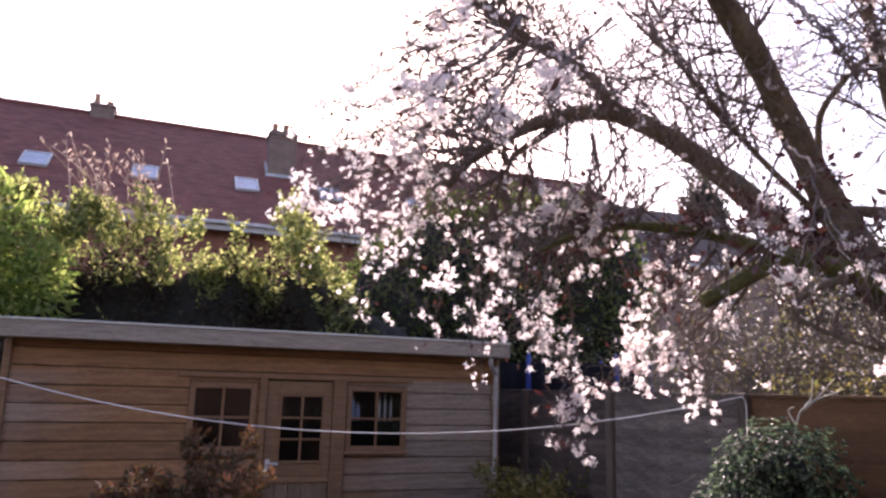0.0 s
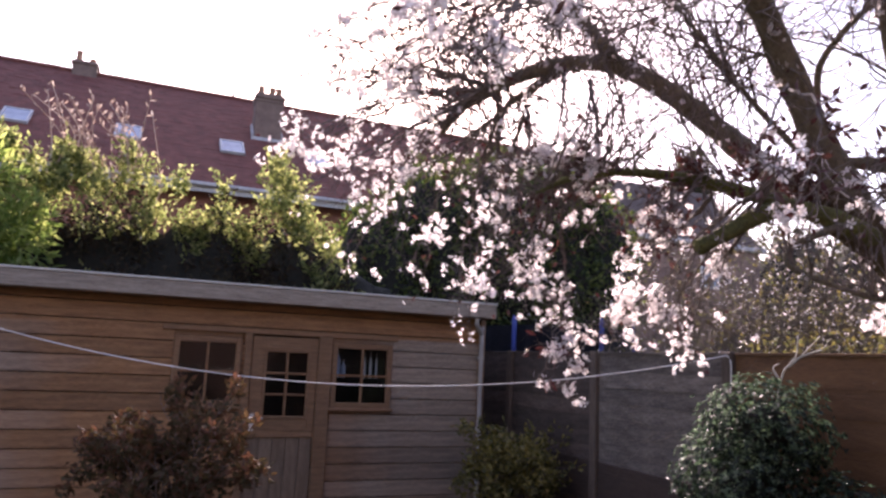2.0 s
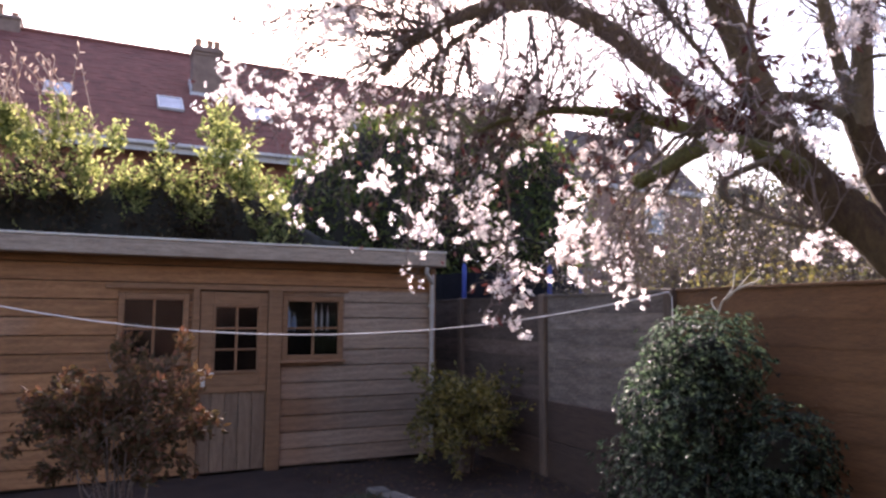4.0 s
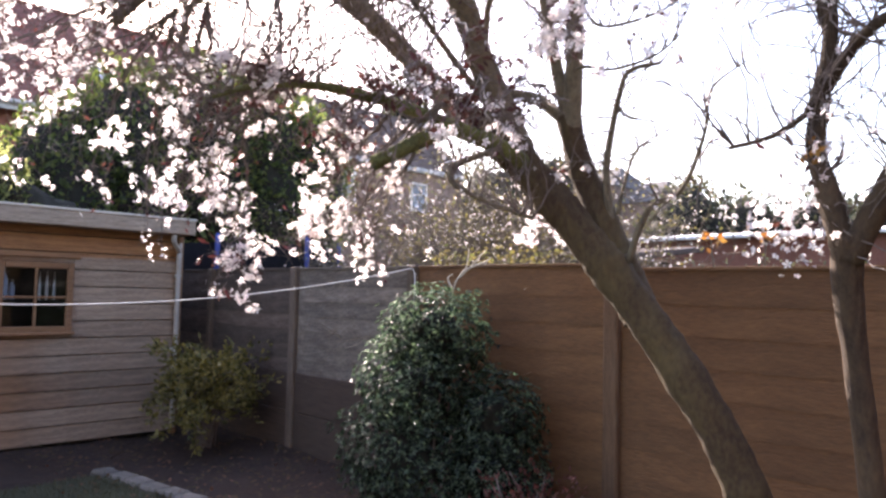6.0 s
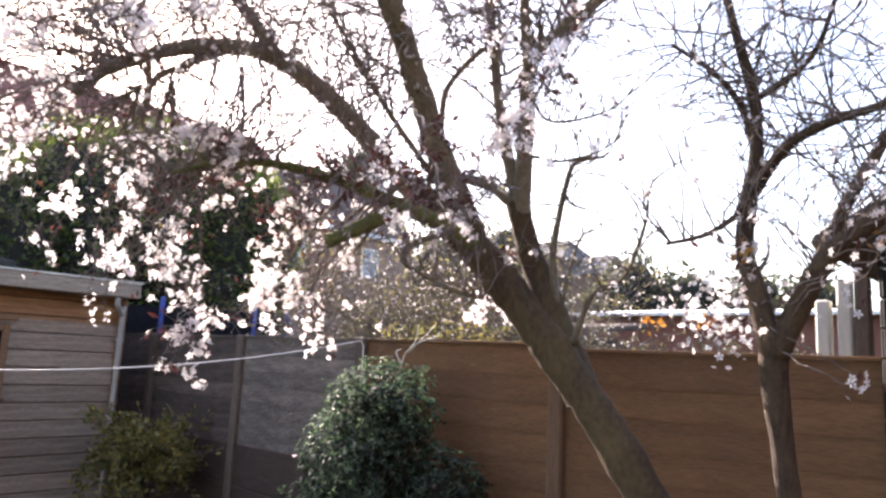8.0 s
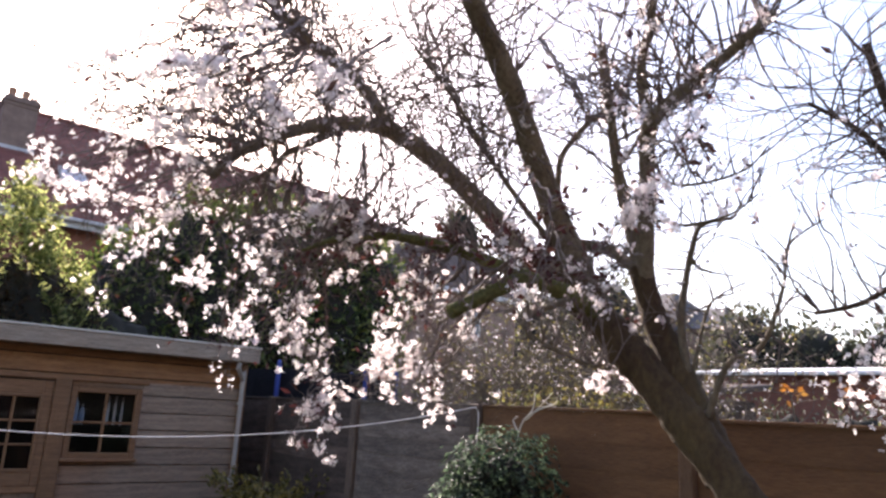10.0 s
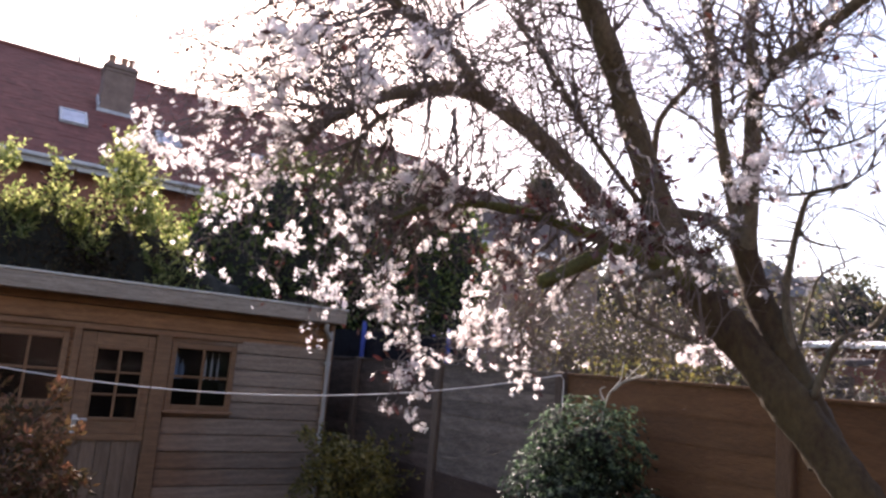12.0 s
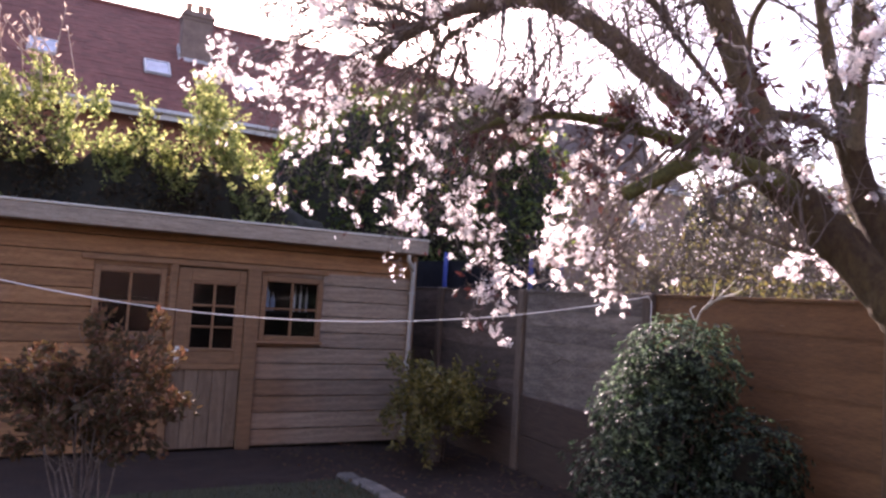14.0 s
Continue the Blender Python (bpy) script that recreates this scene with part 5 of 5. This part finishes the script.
shrub("narrow_conifer", "narrow dark conifer in a distant garden", (27.5, 30.5, 0),
      [((27.5, 30.5, 10.6), (1.3, 1.3, 3.6), 22), ((27.5, 30.5, 6.0), (2.0, 2.0, 5.0), 23)], 6000, 0.3, 0.14, FAR_LEAF, 37, "tree", core=0.85, upward=0.8, trunk=0.3)


def twiggy_shrub():
    base = Vector((5.2, 3.9, 0))
    t = thing("budding_shrub", base, "tangled twiggy shrub with yellow-green buds over the fence", "shrub")
    rng = random.Random(71)
    twigs, buds, flowers = Buf(), Buf(), Buf()
    for _ in range(470):
        foot = Vector((rng.uniform(0.0, 1.4), rng.uniform(-0.75, 2.3), rng.uniform(1.2, 1.9)))
        tips = []
        wander(twigs, foot, (Vector((0, 0, 1.3)) + rand_dir(rng) * 0.9).normalized(), rng.uniform(0.6, 1.7), 0.006, 2, rng, tips, 0.02, 0.3, 3, 0.4)
        for p, way in tips:
            if p.x < -0.75 and p.z < 1.95:
                continue
            if rng.random() < 0.15:
                buds.leaf(p, (way + rand_dir(rng)).normalized(), rand_dir(rng), 0.036, 0.022)
            if rng.random() < 0.09:
                flowers.flower(p, rand_dir(rng), 0.026, rng)
    for _ in range(26):
        foot = Vector((rng.uniform(-0.2, 0.4), rng.uniform(-1.2, 1.2), 0.0))
        twigs.tube(curve([foot, foot + Vector((0.05, 0.05, 0.7)), foot + Vector((0, 0, 1.5))], 4), [0.014] * 9, 4, cap=False)
    for _ in range(300):
        p = Vector((rng.uniform(-0.75, 0.1), rng.uniform(-1.0, 0.5), rng.gauss(1.93, 0.06)))
        buds.leaf(p, rand_dir(rng), rand_dir(rng), 0.045, 0.026)
    part("fine_branching", twigs, PALE_TWIG, t)["kind"] = "stuff"
    part("bud_growth", buds, YELLOW_BUD, t, "yellow-green opening buds")["kind"] = "stuff"
    part("blossom", flowers, PETAL, t)["kind"] = "stuff"


twiggy_shrub()


# ---- trampoline beyond the fence ----
def trampoline():
    t = thing("trampoline", (5.6, 8.9, 0), "garden trampoline with blue padded poles and black net", "trampoline")
    spots = [(1.15 * math.cos(a), 1.15 * math.sin(a)) for a in [radians(32 + 60 * k) for k in range(6)]]
    for x, y in spots:
        part("pole", tube_bm([(x, y, 0), (x, y, 2.28), (x, y, 2.34)], [0.032, 0.032, 0.02], 10), BLUE, t, smooth=True)
    ring = [Vector((1.12 * math.cos(a), 1.12 * math.sin(a), 0)) for a in [2 * math.pi * k / 36 for k in range(37)]]
    bm = bmesh.new()
    rows = []
    for h in (0.72, 1.3, 1.9, 2.22):
        rows.append([bm.verts.new((p.x, p.y, h)) for p in ring[:-1]])
    for a, b in zip(rows, rows[1:]):
        for k in range(36):
            bm.faces.new((a[k], a[(k + 1) % 36], b[(k + 1) % 36], b[k]))
    bmesh.ops.solidify(bm, geom=bm.faces[:], thickness=0.006)
    part("net", bm, NET, t, "black safety net")
    pts = [p + Vector((0, 0, 0.7)) for p in ring]
    part("rim_pad", tube_bm(pts, [0.06] * len(pts), 8), BLUE, t, smooth=True)


trampoline()


# ---- terraced houses ----
def terrace():
    x0, x1, eave_y, ridge_y, eave, ridge = -16.0, 19.0, 22.0, 29.0, 6.63, 11.93
    h = thing("terraced_house", (0, eave_y, 0), "red brick terrace with red tiled roof and skylights", "house")
    part("wall", box(x1 - x0, 13.2, eave - 0.05, ((x0 + x1) / 2, 7.0, (eave - 0.05) / 2), 0), BRICK, h)
    slope = math.atan2(ridge - eave, ridge_y - eave_y)
    run = math.hypot(ridge - eave, ridge_y - eave_y)
    mid = Matrix.Rotation(slope, 4, "X")
    roof = merge(box(x1 - x0 + 0.4, run, 0.12, ((x0 + x1) / 2, (ridge_y - eave_y) / 2, (eave + ridge) / 2 - 0.08), 0, mid),
                 box(x1 - x0 + 0.4, run, 0.12, ((x0 + x1) / 2, (ridge_y - eave_y) * 1.5, (eave + ridge) / 2 - 0.08), 0, Matrix.Rotation(-slope, 4, "X")))
    r = part("roof", roof, TILE, h, "red clay tile roof")
    # tile courses, joined
    tiles = Buf()
    rows, w = 30, 0.30
    step = run / rows
    cols = int((x1 - x0) / w)
    n = Vector((0, -math.sin(slope), math.cos(slope)))
    u = Vector((0, math.cos(slope), math.sin(slope)))
    foot = Vector((x0, 0, eave))
    rng = random.Random(3)
    for k in range(rows):
        for c in range(cols):
            o = foot + u * (step * k) + Vector((w * (c + (0.5 if k % 2 else 0)), 0, 0)) + n * rng.uniform(0.0, 0.012)
            b = len(tiles.v)
            lo, hi = o + n * 0.016, o + u * (step * 1.05) + n * 0.011
            e = Vector((w * 0.95, 0, 0))
            tiles.v += [lo, lo + e, hi + e, hi, o, o + e]
            tiles.f += [(b, b + 1, b + 2, b + 3), (b + 4, b + 5, b + 1, b)]
    part("tile_coursing", tiles, TILE, r)["kind"] = "stuff"
    ridge_line = tube_bm([(x0 - 0.2, ridge_y - eave_y, ridge + 0.0), (x1 + 0.2, ridge_y - eave_y, ridge + 0.0)], [0.13, 0.13], 8)
    part("ridge_tile", ridge_line, TILE, r)
    part("gutter", merge(box(x1 - x0 + 0.4, 0.14, 0.12, ((x0 + x1) / 2, -0.30, eave - 0.02), 0.03), box(x1 - x0 + 0.4, 0.03, 0.24, ((x0 + x1) / 2, -0.2, eave - 0.12), 0.01)), GUTTER_PAINT, h, "white gutter and fascia, greyed for shade")
    # skylights on the front slope
    for x in (-7.5, -4.2, -1.0, 2.28, 5.2, 8.6, 12.0):
        s = new("skylight")
        s.parent = h
        s.location = (x, 2.6, eave + 2.6 * math.tan(slope))
        s.rotation_euler = (slope, 0, 0)
        part("frame", merge(box(0.80, 0.07, 0.1, (0, -0.49, 0.08), 0.01), box(0.80, 0.07, 0.1, (0, 0.49, 0.08), 0.01), box(0.07, 0.92, 0.1, (-0.37, 0, 0.08), 0.01), box(0.07, 0.92, 0.1, (0.37, 0, 0.08), 0.01)), LEAD, s)
        part("pane", box(0.68, 0.92, 0.02, (0, 0, 0.10), 0), SKYLIGHT, s)
    # chimneys
    c = new("chimney")
    c.parent = h
    c.location = (3.58, 4.0, 0)
    part("chimney_body", merge(box(1.0, 0.75, 3.6, (0, 0, 9.4), 0.03), box(1.1, 0.85, 0.14, (0, 0, 11.05), 0.02), box(1.06, 0.8, 0.1, (0, 0, 10.9), 0.02)), CHIM_BRICK, c)
    part("flashing", merge(box(1.16, 0.05, 0.26, (0, -0.40, 9.35), 0.01), box(0.05, 0.9, 0.3, (-0.53, 0.0, 9.75), 0.01, Matrix.Rotation(slope, 4, "X")), box(0.05, 0.9, 0.3, (0.53, 0.0, 9.75), 0.01, Matrix.Rotation(slope, 4, "X"))), LEAD, c, "grey lead flashing")
    for x in (-0.3, 0.1, 0.35):
        part("pot", tube_bm([(x, 0, 11.1), (x, 0, 11.35), (x, 0, 11.55)], [0.13, 0.11, 0.13], 10), TERRACOTTA, c)
    c = new("chimney")
    c.parent = h
    c.location = (-2.9, 7.0, 0)
    part("chimney_body", merge(box(0.85, 0.7, 0.8, (0, 0, 11.9), 0.03), box(0.95, 0.8, 0.1, (0, 0, 12.2), 0.02)), CHIM_BRICK, c)
    for x, z in ((-0.25, 12.75), (0.22, 12.5)):
        part("pot", tube_bm([(x, 0, 12.2), (x, 0, z - 0.1), (x, 0, z)], [0.13, 0.1, 0.13], 10), TERRACOTTA, c)
    part("vent_pipe", tube_bm([(2.55, 7.0, 11.8), (2.55, 7.0, 12.3)], [0.06, 0.05], 8), LEAD, h)


terrace()


# ---- neighbours beyond the brown fence ----
def garage():
    g = thing("flat_roofed_garage", (15.5, 3.0, 0), "low brick garage with a pale shallow roof", "garage")
    part("wall", box(3.0, 10.5, 2.82, (0, 0, 1.41), 0.01), BRICK, g)
    bm = box(3.4, 10.8, 0.05, (0, 0, 3.03), 0.01)
    for v in bm.verts:
        v.co.z += v.co.x * 0.1
    part("roof", bm, WHITE_PAINT, g, "pale sheet roof")
    part("roof_edge", box(0.04, 10.8, 0.07, (-1.72, 0, 2.845), 0.01), WHITE_PAINT, g, "white roof edge")


garage()


def far_house():
    h = thing("far_house", (17.5, 24.0, 0), "pinkish brick house with white gutter in the distance", "house")
    part("wall", box(9.0, 6.0, 6.55, (0.5, 0, 3.275), 0.02), PINK_RENDER, h)
    part("gutter", box(9.4, 0.2, 0.2, (0.5, -3.1, 6.6), 0.03), GUTTER_PAINT, h)
    bm = box(9.4, 6.4, 3.0, (0.5, 0, 8.05), 0)
    for v in bm.verts:
        if v.co.z > 8.0:
            v.co.y *= 0.02
    part("roof", bm, SLATE, h, "dark brown slate roof")
    for x in (-1.3, 2.4):
        w = new("window")
        w.parent = h
        w.location = (x, -3.0, 5.5)
        part("window_frame", merge(box(0.9, 0.08, 0.08, (0, -0.03, 0.56)), box(0.9, 0.08, 0.08, (0, -0.03, -0.56)), box(0.08, 0.08, 1.1, (-0.41, -0.03, 0)), box(0.08, 0.08, 1.1, (0.41, -0.03, 0)), box(0.74, 0.08, 0.06, (0, -0.035, 0.1))), WHITE_PAINT, w)
        part("pane", box(0.8, 0.02, 1.1, (0, -0.01, 0), 0), SKYLIGHT, w)


far_house()


def low_shed_far():
    g = thing("low_outbuilding", (10.4, 6.2, 0), "low dark outbuilding with pale roof in the next garden", "shed")
    part("wall", box(2.4, 1.8, 2.2, (0, 0, 1.1), 0.01), DARK_BOARD, g)
    bm = box(2.9, 2.2, 0.10, (0, 0, 2.32), 0.02)
    for v in bm.verts:
        v.co.z += v.co.x * 0.1
    part("roof", bm, SLATE, g)


low_shed_far()


def far_woods():
    for k, (x, y, top, w) in enumerate(((38, 18.4, 8.6, 3.4), (38, 15, 7.4, 3.4), (38, 11.6, 7.0, 3.4), (37, 8.5, 6.6, 3.2), (40, 5.5, 4.8, 3.4), (40, 1, 5.0, 3.2), (34, 24.6, 10.2, 4.0), (34, 29.5, 10.4, 4.4), (42, -6, 5.4, 4.0))):
        shrub("far_tree", "hazy green tree in the distance", (x, y, 0), [((x, y, top * 0.55), (w * 0.6, w * 0.6, top * 0.45), 90 + k), ((x + 0.5, y + w * 0.5, top * 0.45), (w * 0.5, w * 0.5, top * 0.4), 100 + k), ((x, y - w * 0.5, top * 0.42), (w * 0.5, w * 0.55, top * 0.38), 110 + k)],
              2600, 0.35, 0.22, FAR_LEAF, 200 + k, "tree", core=0.85, trunk=0.2)


far_woods()


def distant_houses():
    for x, y, w, top in ((62.0, 38.6, 6.4, 14.4), (62.6, 33.4, 4.6, 12.7), (61.6, 30.0, 3.8, 11.2), (62.2, 26.8, 3.4, 9.7)):
        h = thing("distant_house", (x, y, 0), "grey-roofed house far off across the gardens", "house", "houses in the distance")
        part("wall", box(8.0, w, top - 2.4, (0, 0, (top - 2.4) / 2), 0.02), FAR_BRICK, h)
        bm = box(8.6, w + 0.5, 2.4, (0, 0, top - 1.2), 0)
        for v in bm.verts:
            if v.co.z > top - 1.2:
                v.co.x *= 0.04
                v.co.y *= 0.45
        part("roof", bm, FAR_ROOF, h)
    shrub("low_hedge", "low grey-green garden hedge before a garage", (12.2, 5.0, 0), [((12.2, 3.0 + 1.1 * k, 1.1), (0.5, 0.75, 1.12), 500 + k) for k in range(5)], 5000, 0.08, 0.045, FAR_LEAF, 88, "hedge", core=0.85)
    rng = random.Random(61)
    t = thing("orange_climber", (4.5, 1.5, 0), "thin climber with a few orange leaves", "climber")
    stem, orange = Buf(), Buf()
    for y in (0.14, -0.2):
        line = curve([(0, 0, 0), (0.05, y * 0.5, 1.1), (0.0, y, 2.0)], 6)
        stem.tube(line, [0.006] * len(line), 4)
        for _ in range(16):
            p = Vector((rng.gauss(0, 0.03), y + rng.gauss(0, 0.05), 2.0 + rng.gauss(0, 0.03)))
            orange.leaf(p, rand_dir(rng), rand_dir(rng), 0.05, 0.028)
    part("stem", stem, PALE_TWIG, t)
    part("orange_foliage", orange, ORANGE_LEAF, t)["kind"] = "stuff"


distant_houses()


# ---- black shed beyond the end of the brown fence ----
def black_shed():
    s = thing("black_shed", (4.22, 0.29, 0), "black-stained boarded shed with overhanging eave", "shed")
    me = shared("board", box(0.03, 3.0, 0.146, bevel=0.008), BLACK_WOOD)
    for k in range(16):
        piece("board", me, s, (0, -1.5, 0.08 + 0.15 * k))
    me = shared("board", box(2.4, 0.03, 0.146, bevel=0.008), BLACK_WOOD)
    for k in range(16):
        piece("board", me, s, (1.2, 0, 0.08 + 0.15 * k))
    part("inner_wall", box(2.3, 2.9, 2.3, (1.2, -1.5, 1.15), 0), BLACK_WOOD, s)
    pitch, apex = 0.55, -1.5
    gable = bmesh.new()
    face = [gable.verts.new(p) for p in ((0.0, -0.02, 2.4), (0.0, -2.98, 2.4), (0.0, apex, 2.4 + 1.48 * pitch))]
    back = [gable.verts.new((2.38, v.co.y, v.co.z)) for v in face]
    gable.faces.new(face)
    gable.faces.new(back[::-1])
    for k in range(3):
        gable.faces.new((face[k], back[k], back[(k + 1) % 3], face[(k + 1) % 3]))
    part("gable", gable, BLACK_WOOD, s)
    for way in (1, -1):
        slope = Matrix.Rotation(-math.atan(pitch) * way, 4, "X")
        mid = apex + way * 0.875
        z = 2.47 + (1.5 - 0.875) * pitch
        part("roof", box(2.8, 2.02, 0.03, (1.22, mid, z + 0.075), 0.006, slope), FELT, s)
        part("eave", box(2.74, 2.0, 0.05, (1.22, mid, z + 0.03), 0.006, slope), POST_WOOD, s, "brown timber roof boards")
        part("barge_board", box(0.03, 2.0, 0.13, (-0.165, mid, z), 0.006, slope), POST_WOOD, s, "brown timber barge board")


black_shed()


def pergola_post():
    for y, high, mat, label in ((0.83, 2.22, PALE_WOOD, "pale silvered timber post behind the fence"), (0.70, 2.36, PALE_WOOD, "pale silvered timber post behind the fence"), (0.595, 2.4, POST_WOOD, "dark brown timber post behind the fence")):
        p = thing("timber_post", (5.4, y, 0), label, "post", "posts behind the fence")
        part("shaft", box(0.09, 0.09, high, (0, 0, high / 2), 0.012), mat, p)


pergola_post()


# ---- unseen wall added behind the camera for bounce light ----
tagged(part("bounce_wall", box(16, 0.3, 5.5, (0, -4.2, 2.75), 0), WALL_PLAIN), "unseen plain brick wall added to bounce light", "wall", kind="structure")
